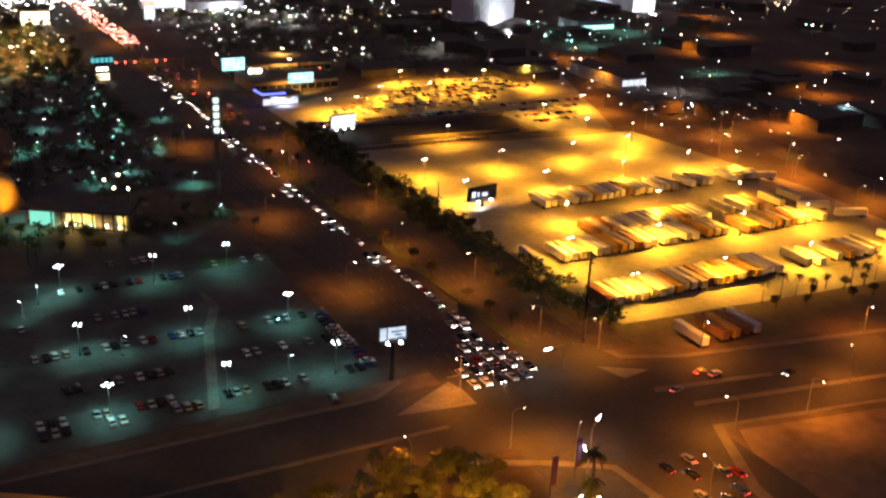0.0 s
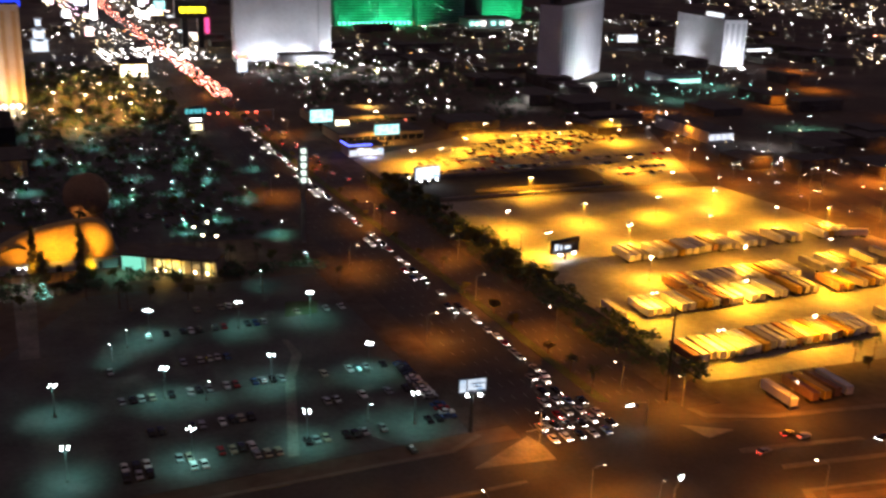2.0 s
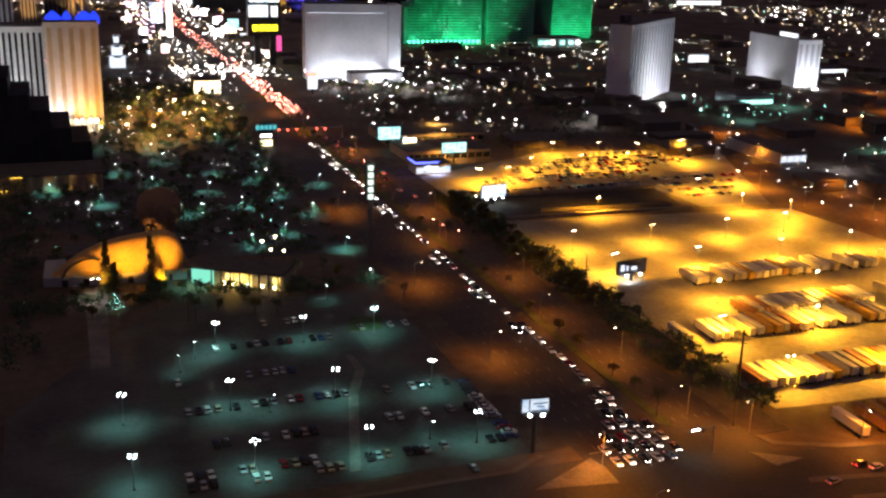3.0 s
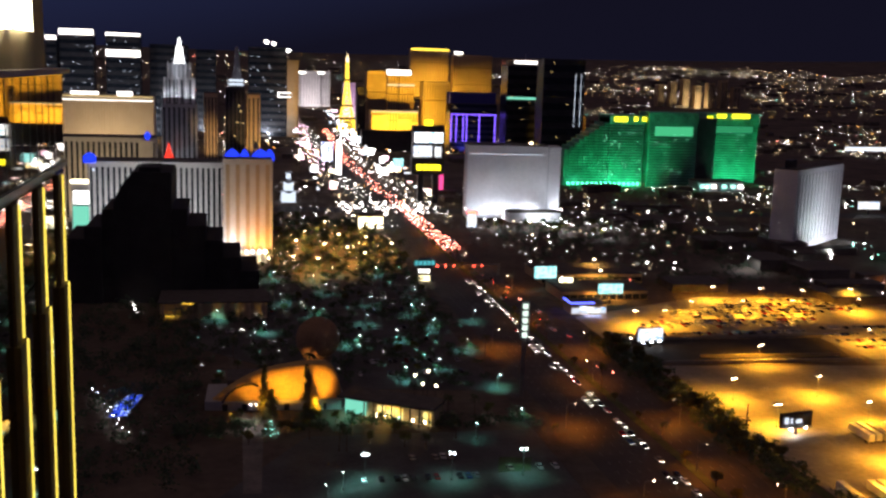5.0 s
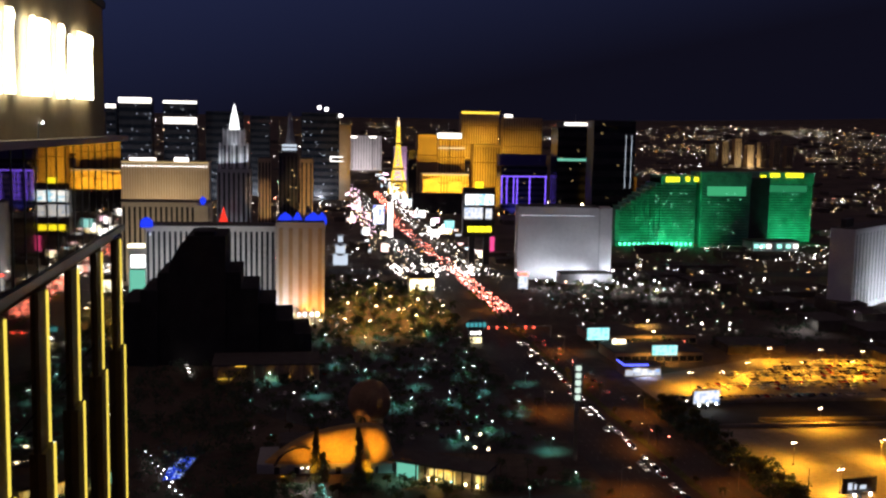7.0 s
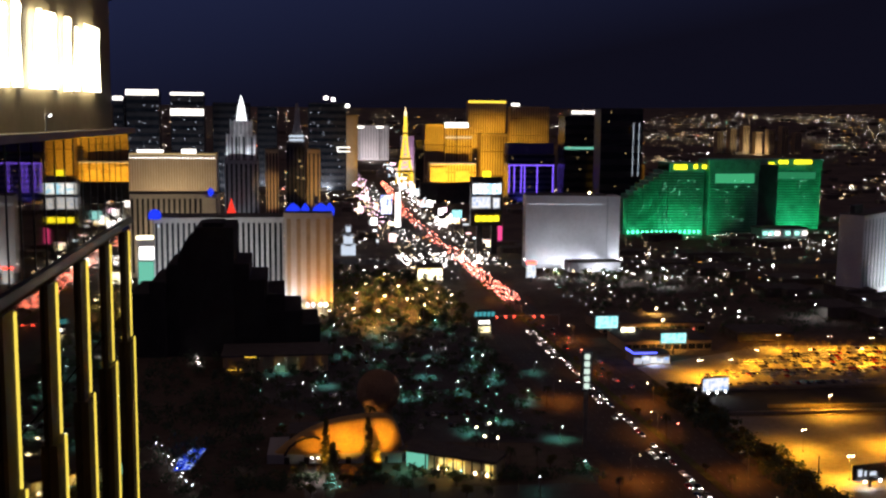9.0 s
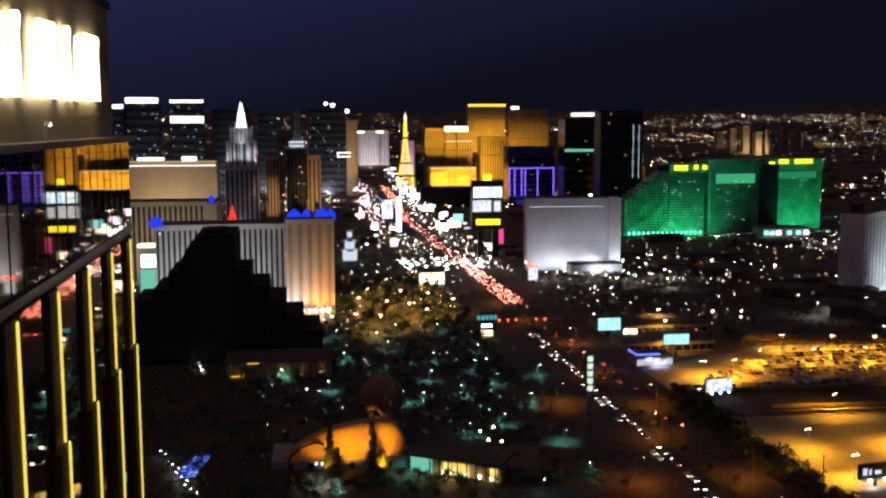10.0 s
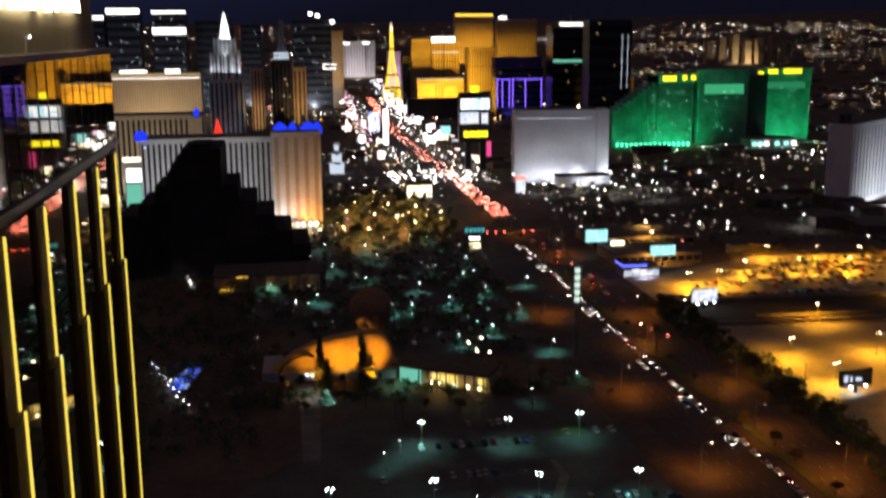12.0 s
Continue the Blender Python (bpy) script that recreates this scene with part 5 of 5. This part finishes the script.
for k in range(3):
    part("letter_block", box(B(), -3.5 + 2.6 * k, -1.8 + 2.6 * k, -0.1, 0.28, 6.5, 8.5), "white_sign", t)
part("panel", box(B(), -4, 4, -0.1, 0.28, 0.6, 4.6), emit("cream_lit_panel", (1, 0.85, 0.45), 1.4), t, "cream lit panel")


def shop(label, x0, x1, y0, y1, h, face, wall="wall_tan", z0=0.5, z1=4.0):
    t = thing("shop", label, "building", (x0 + x1) / 2, (y0 + y1) / 2, 0.02)
    w, d = (x1 - x0) / 2, (y1 - y0) / 2
    part("wall", box(B(), -w, w, -d, d, 0, h), wall, t)
    part("roof", box(B(), -w - 0.3, w + 0.3, -d - 0.3, d + 0.3, h, h + 0.5), "roof", t)
    n = max(2, int(w / 2.5))
    for k in range(n):
        a = -w + 2 * w * k / n
        part("shop_window", box(B(), a + 0.3, a + 2 * w / n - 0.3, -d - 0.12, -d - 0.01, z0, z1), face, t, "glowing window")
    return t


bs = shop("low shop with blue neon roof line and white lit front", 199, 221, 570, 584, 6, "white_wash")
part("neon_line", box(B(), -11.4, 3, -7.6, -7.32, 6.6, 7.5), "blue", bs, "glowing blue roof line")
part("neon_line", box(B(), -11.6, -11.32, -7.3, 7, 6.6, 7.5), "blue", bs, "glowing blue roof line")
for x0, x1, z0, z1 in ((-6, -1.5, 2.4, 5.2), (-1, 3, 1, 4.6), (3.4, 6.8, 0.8, 3.4), (7.2, 10, 2.6, 4.4)):
    part("lit_front", box(B(), x0, x1, -7.3, -7.16, z0, z1), "white_board", bs, "bright white front")
lamp_light("lamp_light", bs, (1, -10, 4), 2600, (0.5, 0.6, 1), 150, 0.6, 0.5)
shop("flat brown shop roofs lit orange", 205, 262, 606, 640, 6, "window_band")
shop("flat brown shop roofs lit orange", 208, 280, 660, 700, 6, "window_band")
shop("bright gold and white shop hall", 112, 134, 890, 910, 14, "gold_shop", z0=2, z1=12)
# its glowing panes stand in for white light on the end wall
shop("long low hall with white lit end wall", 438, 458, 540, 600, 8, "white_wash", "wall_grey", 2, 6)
shop("low hall with a teal lit roof", 560, 600, 760, 790, 8, "far_teal", "wall_grey")
for x, y, p in ((232, 600, 9000), (245, 650, 9000), (60, 700, 16000), (95, 720, 16000), (70, 760, 18000), (105, 790, 18000), (60, 820, 18000), (110, 850, 18000), (85, 745, 12000), (85, 805, 14000), (120, 760, 9000), (50, 775, 12000), (80, 870, 14000), (255, 690, 9000)):
    lot_lamp("garden_lamp", "garden lamp with warm orange light among trees", x, y, 11, p * 1.15, (1, 0.5, 0.11), "warm", 1, "garden lamps", 0.9)

for k, (x, y) in enumerate(((238, 905), (268, 900), (300, 890), (322, 850), (340, 905), (280, 860))):
    lot_lamp("garden_lamp", "garden lamp with cool white light among trees", x, y, 8, 9000, COOL, "cool", 1, "white garden lamps", 0.7)
    for q in range(3):
        plant(trees, x + rnd.uniform(-9, 9), y + rnd.uniform(-6, 8), s=rnd.uniform(0.8, 1.2))
# domes beside the car park
dm = thing("dome_hall", "ochre lit plaster hall with a long sloping dome roof", "building", 20, 428, 0.02)
ridge = ((-26, 4), (-22, 7.4), (-17, 10.4), (-12, 12.7), (-7, 14.5), (0, 16), (8, 17), (15, 17.4), (19, 17), (22, 15.2), (24.5, 11), (26, 4))
b = B()
rows_ = []
for x, h in ridge:
    d = 5.8 * ((h - 3.5) / 13.9) ** 0.4
    rows_.append([b.verts.new((x + 1.2 * math.sin(a * math.pi / 14), -7.2 - d * math.cos(a * math.pi / 14), 3.6 + 1.13 * (h - 3.6) * math.sin(a * math.pi / 14) ** 0.36)) for a in range(15)])
for p, q in zip(rows_, rows_[1:]):
    for i in range(14):
        b.faces.new((p[i], q[i], q[i + 1], p[i + 1])).smooth = True
b.faces.new(rows_[0])
b.faces.new(rows_[-1][::-1])
part("dome", b, "dome", dm)
part("base_wall", prism(B(), [(-29, -10.5), (-12, -12.6), (8, -13.8), (26, -15.2), (28, -12), (28, 13), (-28, 13)], 0, 3.8), "wall_grey", dm, "pale grey stucco base")
part("parapet", prism(B(), [(-12, -12.9), (8, -14.1), (26.2, -15.5), (26.2, -15.1), (8, -13.7), (-12, -12.5)], 3.81, 4.2), "wall_grey", dm)
for x in (-21, -13, -5, 4, 12, 20):
    part("door_recess", box(B(), x - 1.1, x + 1.1, -13.55 - 0.06 * x, -11.2 - 0.06 * x, 0.1, 2.8), "wall_dark", dm)
part("rear_roof", prism(B(), [(-20, -4), (22, -4), (24, 12), (-20, 12)], 3.82, 10.5), "roof", dm, "dark flat rear roof")
b = B()
arch = ((-22, 3.8), (-20, 7.2), (-17, 9.6), (-13.5, 11), (-10, 11.4), (-7.5, 10.4))
for p, q in zip(arch, arch[1:]):
    tube(b, (p[0], -13, p[1]), (q[0], -13, q[1]), 0.5)
part("arch_beam", b, "dark_metal", dm, "dark curved beam")
for x, p in ((-19, 1300), (-8, 5500), (4, 12500), (16, 12500)):
    part("uplight", lathe(B(), [(0.12, 0), (0.1, 4), (0.3, 4.2), (0.3, 4.7)], 8, x, -31), "dark_metal", dm)
    lamp_light("lamp_light", dm, (x, -31, 5.0), p * 2.3, (1, 0.44, 0.03), 66, 0.8, 0.4, (x * 0.9, -9, 13.5))
sp = thing("dome_hall", "brown plaster sphere on a drum behind the ochre hall", "building", 40.6, 462, 0.02)
part("dome", lathe(B(), [(10 * math.cos(a * math.pi / 24), 17.5 + 10 * math.sin(a * math.pi / 24)) for a in range(-9, 13)], 24), "brown_dome", sp)
part("drum", lathe(B(), [(6.5, 0), (6.5, 10.4)], 20), "brown_dome", sp)
part("rim", lathe(B(), [(7.2, 10.5), (7.6, 11), (7.2, 11.4)], 20), "wall_tan", sp)
lamp_light("lamp_light", sp, (-9, -13, 8.5), 1300, (1, 0.48, 0.12), 70, 0.8, 0.3, (-2, -5, 12))
setting("pavement_walkway", prism(B(), [(5, 330), (11, 330), (14.5, 411), (6, 412)], -0.2, 0.12), "concrete", "pale paved walkway towards the ochre hall", "pavement")
lot_lamp("walkway_lamp", "post lamp with white light over a walkway", 10, 396, 9, 1500, (1, 0.9, 0.82), "cool", 2, "", 0.36, 140, 0.8)
b = B()
for _ in range(60):
    a, z = rnd.uniform(0, 6.28), rnd.uniform(0.6, 6)
    gem(b, 16 + (3.2 - 0.45 * z) * math.cos(a), 385 + (3.2 - 0.45 * z) * math.sin(a), z, rnd.choice((0.1, 0.14, 0.2)))
tagged(part("light_string", b, "far_teal"), "string of small teal lights wound round a tree", "lights", kind="stuff")
plant(trees, 16, 385, s=0.75)
def cypress(x, y, h, seed):
    q = random.Random(seed)
    t = thing("cypress_tree", "tall narrow dark cypress before the ochre hall", "tree", x, y, 0.02, group="cypresses")
    part("trunk", tube(B(), (0, 0, 0), (0, 0, h * 0.9), (0.25, 0.06)), "bark", t)
    c = B()
    for k in range(16):
        z = 0.8 + (h - 1.2) * k / 15
        leaf_ball(c, q.uniform(-0.5, 0.5), q.uniform(-0.5, 0.5), z, (3.3 - 2.3 * k / 15) * q.uniform(0.6, 1.2), 1.3, 170, 0.32, q)
    part("crown", c, "leaf", t)


cypress(14.3, 404, 22, 1)
cypress(31.5, 402, 22, 2)
cypress(34.5, 403, 9, 3)
cypress(17, 404, 12, 4)
ar = thing("arcade_hall", "low hall with a glowing yellow arcade and teal wall", "building", 63.5, 398, 0.02, -31.7)
part("wall", box(B(), -19, 20, 0, 10, 0, 7.5), "wall_tan", ar)
part("roof", box(B(), -21, 21, -4, 11, 7.5, 8.4), "roof", ar)
# no panel here: teal light on the wall is put in as emission
part("teal_wall", box(B(), -19, -9.5, -0.2, -0.02, 0.3, 7), "store_teal", ar, "wall with teal wash light put in as emission")
for k in (1, 2, 3, 6):
    part("shop_window", box(B(), -8.6 + 4 * k, -5.4 + 4 * k, -0.15, -0.02, 0.4, 5.5), "store_yellow", ar, "glowing yellow front")
for k in range(8):
    part("column", lathe(B(), [(0.35, 0), (0.3, 7.4)], 8, -9 + 4 * k, -3.4), "wall_dark", ar)
for x, c in ((-4, "warm"), (0, "warm"), (6, "far_teal"), (12, "warm"), (17, "warm")):
    part("lamp", lathe(B(), [(0.15, 1.4), (0.42, 1.8), (0.42, 2.5), (0.15, 2.8)], 8, x, -2.4), c, ar)
lamp_light("lamp_light", ar, (2, -3, 6.8), 2500, (1, 0.65, 0.15), 160, 0.5)
lamp_light("lamp_light", ar, (-15, -5, 6.5), 1500, (0.3, 1, 0.75), 160, 0.5)
for x, y, z in ((78, 418, 12), (84, 420, 13), (81, 415, 9), (86, 412, 9)):
    t = thing("roof_lamp", "warm lamp on a hall roof mast", "lamp", x, y, 0.02)
    part("mast", lathe(B(), [(0.12, 0), (0.08, z)], 6), "dark_metal", t)
    part("bulb", lathe(B(), [(0.15, z - 0.3), (0.45, z), (0.45, z + 0.5), (0.15, z + 0.7)], 8), "warm", t)
wl_ = thing("water_feature", "blue lit water in the dark pool garden", "pool", -42, 420, 0.05)
part("basin", prism(B(), [(-5, -9), (3.5, -8), (8, 20), (2, 24), (-4, 8)], 0, 0.35), "concrete", wl_)
# pool light and sparkle are put into the water as patchy emission
part("water", prism(B(), [(-4, -8), (2.5, -7), (7, 19), (2, 22), (-3, 7)], 0.36, 0.42), "pool_blue", wl_, "water with blue light put in as emission")
for k in range(12):
    t = lot_lamp("path_lamp", "low white path lamp beside dark gardens", -57 + 1.6 * k + (k % 3), 442 - 5 * k, 3, 20, COOL, "cool", 1, "garden path lamps", 0.24) if k == 0 else copy_thing(t, pose(-57 + 1.6 * k + (k % 3), 442 - 5 * k, 0.05))

# ---- the valley of lights ----
r = random.Random(11)
clear = [(119, 200, 0, 900), (-30, 128, 420, 1045), (204, 384, 226, 620), (-20, 124, 234, 400), (-110, 40, 610, 830), (170, 420, 0, 230)]
def free(x, y):
    return not any(a < x < b and c < y < d for a, b, c, d in clear)
spread = {"far_warm": 2300, "far_white": 2000, "far_orange": 750, "far_teal": 300, "far_red": 110}
for k, count in spread.items():
    b = B()
    n = 0
    while n < count:
        d = 420 + 4350 * r.random() ** 0.85
        a = radians(r.uniform(-24, 52))
        x, y = d * math.sin(a), d * math.cos(a)
        if d > 900 and r.random() < 0.72:          # lamps stand along a grid of streets
            if r.random() < 0.6:
                y = round(y / 170) * 170 + r.uniform(-6, 6)
            else:
                x = round(x / 130) * 130 + r.uniform(-6, 6)
        if not free(x, y) or math.hypot(x, y) > 4880 or noise.noise((x / 420, y / 420, 3.0)) < -0.12 or (d < 1100 and r.random() < 0.35) or (d < 1600 and x > 230 and r.random() < 0.62) or (d > 1900 and x < 0.2 * y and r.random() < 0.75) or (d > 1500 and x > 600 and noise.noise((x / 300, y / 240, 9.0)) < 0.08):
            continue
        gem(b, x, y, gz(x, y) + r.uniform(3, 9), (0.36 + d / 6200) * r.choice((0.5, 0.6, 0.8, 1.0, 1.6)))
        n += 1
    tagged(part("city_lights", b, k), {"far_warm": "scattered warm street lights across the valley", "far_white": "scattered white street lights across the valley", "far_orange": "scattered orange street lights across the valley",
           "far_teal": "scattered teal lamps across the valley", "far_red": "scattered red lights across the valley"}[k], "city lights", kind="stuff")
# the dense far rim of the city
for k, count in (("far_warm", 2700), ("far_white", 900), ("far_orange", 900)):
    b = B()
    for _ in range(count):
        d, a = 3000 + 1860 * r.random() ** 0.7, radians(r.choice((r.uniform(14, 52), r.uniform(-24, 14), r.uniform(20, 52))))
        x, y = d * math.sin(a), d * math.cos(a)
        y = round(y / 110) * 110 + r.uniform(-8, 8) if r.random() < 0.7 else y
        if math.hypot(x, y) < 4880 and not (x < 0.24 * y and r.random() < 0.7) and noise.noise((x / 500, y / 260, 7.0)) > -0.2:
            gem(b, x, y, gz(x, y) + 5, r.choice((0.5, 0.6, 0.8, 1.3)))
    tagged(part("city_lights", b, k), "dense carpet of tiny street lights at the valley rim", "city lights", kind="stuff")
# lamps of the near gardens, car parks and streets
for k, count, x0, x1, y0, y1, size, lab in (("far_white", 60, -20, 124, 425, 720, 0.21, "small white lamps among dark trees"), ("far_teal", 60, -20, 124, 425, 720, 0.21, "small teal lamps among dark trees"),
                                          ("far_warm", 90, 30, 128, 690, 1040, 0.34, "small warm lamps in the gardens"), ("far_white", 64, 30, 128, 700, 1040, 0.34, "small white lamps in the gardens"),
                                          ("far_white", 75, 500, 720, 1060, 1230, 0.6, "white lamps round the big hotels"), ("far_warm", 34, 300, 760, 640, 1180, 0.5, "warm lamps in side streets"), ("far_white", 26, 300, 520, 700, 1000, 0.55, "white lamps in dark side streets"), ("far_white", 110, 560, 1100, 640, 1300, 0.75, "bright white lamps of yards and drives"), ("far_warm", 80, 560, 1100, 640, 1300, 0.7, "warm lamps of yards and drives"), ("far_teal", 44, 480, 640, 660, 800, 0.6, "teal lamps of a sunken yard"), ("far_white", 60, 325, 470, 850, 1110, 0.7, "bright white lamps round a hotel drive"), ("far_white", 420, 1150, 2300, 1050, 1900, 1.15, "dense bright lights of a far district"), ("far_warm", 420, 1150, 2300, 1050, 1900, 1.1, "dense warm lights of a far district"), ("far_white", 50, 385, 470, 420, 640, 0.5, "white lamps along the side road"),
                                          ("far_white", 36, 205, 330, 640, 900, 0.5, "white lamps along side streets"), ("far_white", 22, -60, 30, 735, 762, 0.7, "white lamps at the castle gate"), ("far_white", 46, 112, 205, 955, 1030, 0.75, "bright lamps at the far crossing")):
    b = B()
    for _ in range(count):
        x, y = r.uniform(x0, x1), r.uniform(y0, y1)
        gem(b, x, y, r.uniform(2, 7), size * r.choice((0.5, 0.7, 0.8, 1.0, 1.7)))
    tagged(part("garden_lights", b, k), lab, "lights", kind="stuff")
# traffic and signs far up the boulevard
for k, count, x0, x1, lo, hi, size in (("far_red", 430, 166, 182, 790, 2500, 0.42), ("far_red", 260, 167, 181, 780, 1040, 0.36), ("far_red", 8, 168, 180, 440, 700, 0.3), ("far_white", 110, 112, 200, 1010, 1075, 0.8), ("far_white", 170, 136, 153, 880, 2400, 0.4), ("far_warm", 150, 116, 130, 900, 2400, 0.6), ("far_white", 190, 188, 214, 980, 2400, 0.7), ("far_white", 110, 166, 183, 790, 1500, 0.38), ("pink", 70, 112, 132, 1300, 2700, 1.0), ("far_warm", 90, 186, 225, 900, 1900, 0.5)):
    b = B()
    for _ in range(count):
        y = lo + (hi - lo) * r.random() ** 1.1
        x = r.uniform(x0, x1) + max(0, y - 1500) * 0.05
        gem(b, x, y, 1 + r.random() * (2 if k != "pink" else 14), size * (0.55 + y / 2600) * r.choice((0.45, 0.6, 0.8, 0.9, 1.1, 1.4)))
    tagged(part("traffic_lights", b, k), "glowing stream of far traffic on the boulevard", "traffic", kind="stuff")
for i in range(84):
    y = 1090 + 19 * i + r.uniform(-8, 8)
    side = r.choice((-1, 1, 1))
    x = 160 + max(0, y - 1500) * 0.045 + side * r.uniform(34, 64)
    w, h, z = r.choice((3, 4, 6, 9, 15)) * r.uniform(0.8, 1.2), r.choice((2, 4, 6, 10)) * r.uniform(0.8, 1.2), r.uniform(3, 18)
    glow_bar("street_sign", "brightly lit sign beside the far boulevard", x - w / 2, x + w / 2, y, z, z + h, r.choice(("white_sign", "promo_board", "promo_board", "promo_warm", "promo_warm", "white_board", "gold_shop", "pink", "screen", "white_sign")))["group"] = "boulevard signs"
for x0, x1, y, z0, z1, c, lab in ((292, 322, 2150, 10, 22, "red_neon", "red neon sign on a dark roof"), (120, 134, 1340, 20, 44, "blue_board", "blue and white lit screen on the boulevard"), (138, 144, 1330, 4, 48, "white_sign", "tall slim white lit pylon"),
                                  (236, 241, 1150, 4, 24, "magenta", "slim column of magenta neon"), (300, 306, 1160, 4, 26, "magenta", "slim column of magenta neon"), (196, 208, 1230, 24, 34, "cyan_board", "pale cyan lit sign")):
    glow_bar("neon_sign", lab, x0, x1, y, z0, z1, c)
t = thing("lit_pavilion", "small white lit pavilion with a tiered roof", "building", 63, 1085, 0.02)
# light on the white walls is put into each storey as emission
for z0, z1, w in ((0, 10, 9), (12, 20, 6), (24, 30, 3)):
    part("lit_storey", box(B(), -w * 0.8, w * 0.8, -w * 0.8, w * 0.8, z0, z1 + 1), "win_cool", t, "white storey, its light put in as emission")
for z, w in ((10.02, 12), (20.02, 9), (30.02, 5)):
    part("roof", lathe(B(), [(w, z), (w * 0.6, z + 1.9)], 4), "wall_grey", t)
mv = slab("mauve_hotel", "hotel wing washed in mauve light", 286, 318, 2620, 2650, 86, "wall_white", ribs=6, rib_mat="wall_grey")
flood(302, 2570, (302, 2620, 40), 160000, (1, 0.5, 0.9), 120, glow="pink")
# side streets east of the lots: lamps with pools of light, most added to brighten dark ground
for x, y, p, c, g in ((469, 421, 9000, STREET, "sodium"), (514, 421, 7000, (0.5, 0.85, 1), "cool"), (470, 520, 5000, COOL, "cool"), (540, 560, 6000, TEAL, "teal"), (590, 640, 9000, STREET, "sodium"), (520, 690, 7000, TEAL, "teal"), (600, 740, 8000, TEAL, "teal"),
                      (470, 640, 9000, STREET, "sodium"), (680, 700, 9000, STREET, "sodium"), (430, 720, 6000, COOL, "cool"), (650, 560, 9000, STREET, "sodium"), (740, 800, 9000, STREET, "sodium"), (560, 480, 7000, STREET, "sodium"), (380, 700, 6000, COOL, "cool")):
    lot_lamp("yard_lamp", "post lamp over a dark yard beyond the lots", x, y, 10, p * (1.2 if c == STREET else 0.55), c, g, 1, "yard lamps", 0.4)
for x0, x1, y, z0, z1, lab in ((1195, 1300, 1850, 8, 16, "long white lit canopy far across the valley"), (772, 806, 905, 5, 8.5, "long white lit canopy beside a hotel"), (668, 694, 1000, 6, 14, "pale lit drive canopy behind a hotel")):
    glow_bar("lit_canopy", lab, x0, x1, y, z0, z1, "white_board")


def shrubs(label, count, x0, x1, y0, y1, seed, low=2.0, high=5.5, width=3.2, leaves=34):
    """Massed tree tops and shrubs that nobody could count, as loose leaf clumps."""
    q, b = random.Random(seed), B()
    for _ in range(count):
        x, y, h = q.uniform(x0, x1), q.uniform(y0, y1), q.uniform(low, high)
        for _ in range(3):
            leaf_ball(b, x + q.uniform(-2, 2), y + q.uniform(-2, 2), h * q.uniform(0.5, 0.9), width * q.uniform(0.5, 1.0), h * 0.42, leaves // 2, 0.62, q)
    tagged(part("shrubbery", b, "leaf_dark"), label, "shrubs", kind="stuff")


shrubs("dark massed trees and shrubs between the boulevard and the lots", 210, 187, 206, 240, 512, 21)
shrubs("dark garden trees among teal lamps beside the boulevard", 420, -25, 124, 436, 715, 22)
shrubs("dark trees round the ochre hall and the pool", 230, -75, -12, 330, 600, 23, 3, 8, 4)
shrubs("garden trees under warm lamps before the castle hotel", 330, 30, 128, 690, 940, 24, 3, 7)
shrubs("dark trees along the side streets beyond the shops", 330, 225, 430, 640, 940, 25, 3, 7, 4)
shrubs("dark planted strip in front of the ochre hall", 70, -20, 122, 383, 398, 26, 1.5, 4.5)
# low dark blocks
b = B()
for _ in range(800):
    d = 640 + 3900 * r.random()
    a = radians(r.uniform(-26, 52))
    x, y = d * math.sin(a), d * math.cos(a)
    if not free(x, y) or 105 < x < 230 and y < 2400 or (215 < x < 320 and 900 < y < 1000):
        continue
    w, q, h = r.uniform(6, 22), r.uniform(6, 20), r.uniform(4, 9)
    if d < 1150:
        t = thing("low_building", "dark flat-roofed low building among street lights", "building", x, y, gz(x, y), r.uniform(-4, 4), "low buildings")
        part("wall", box(B(), -w, w, -q, q, -1, h), "far_roof", t)
        part("parapet", box(B(), -w - 0.2, w + 0.2, -q - 0.2, q + 0.2, h, h + 0.5), "roof", t)
    else:
        box(b, x - w, x + w, y - q, y + q, gz(x, y) - 1, gz(x, y) + h)
tagged(part("low_buildings", b, "far_roof"), "dark low-rise roofs across the valley", "buildings", kind="stuff")
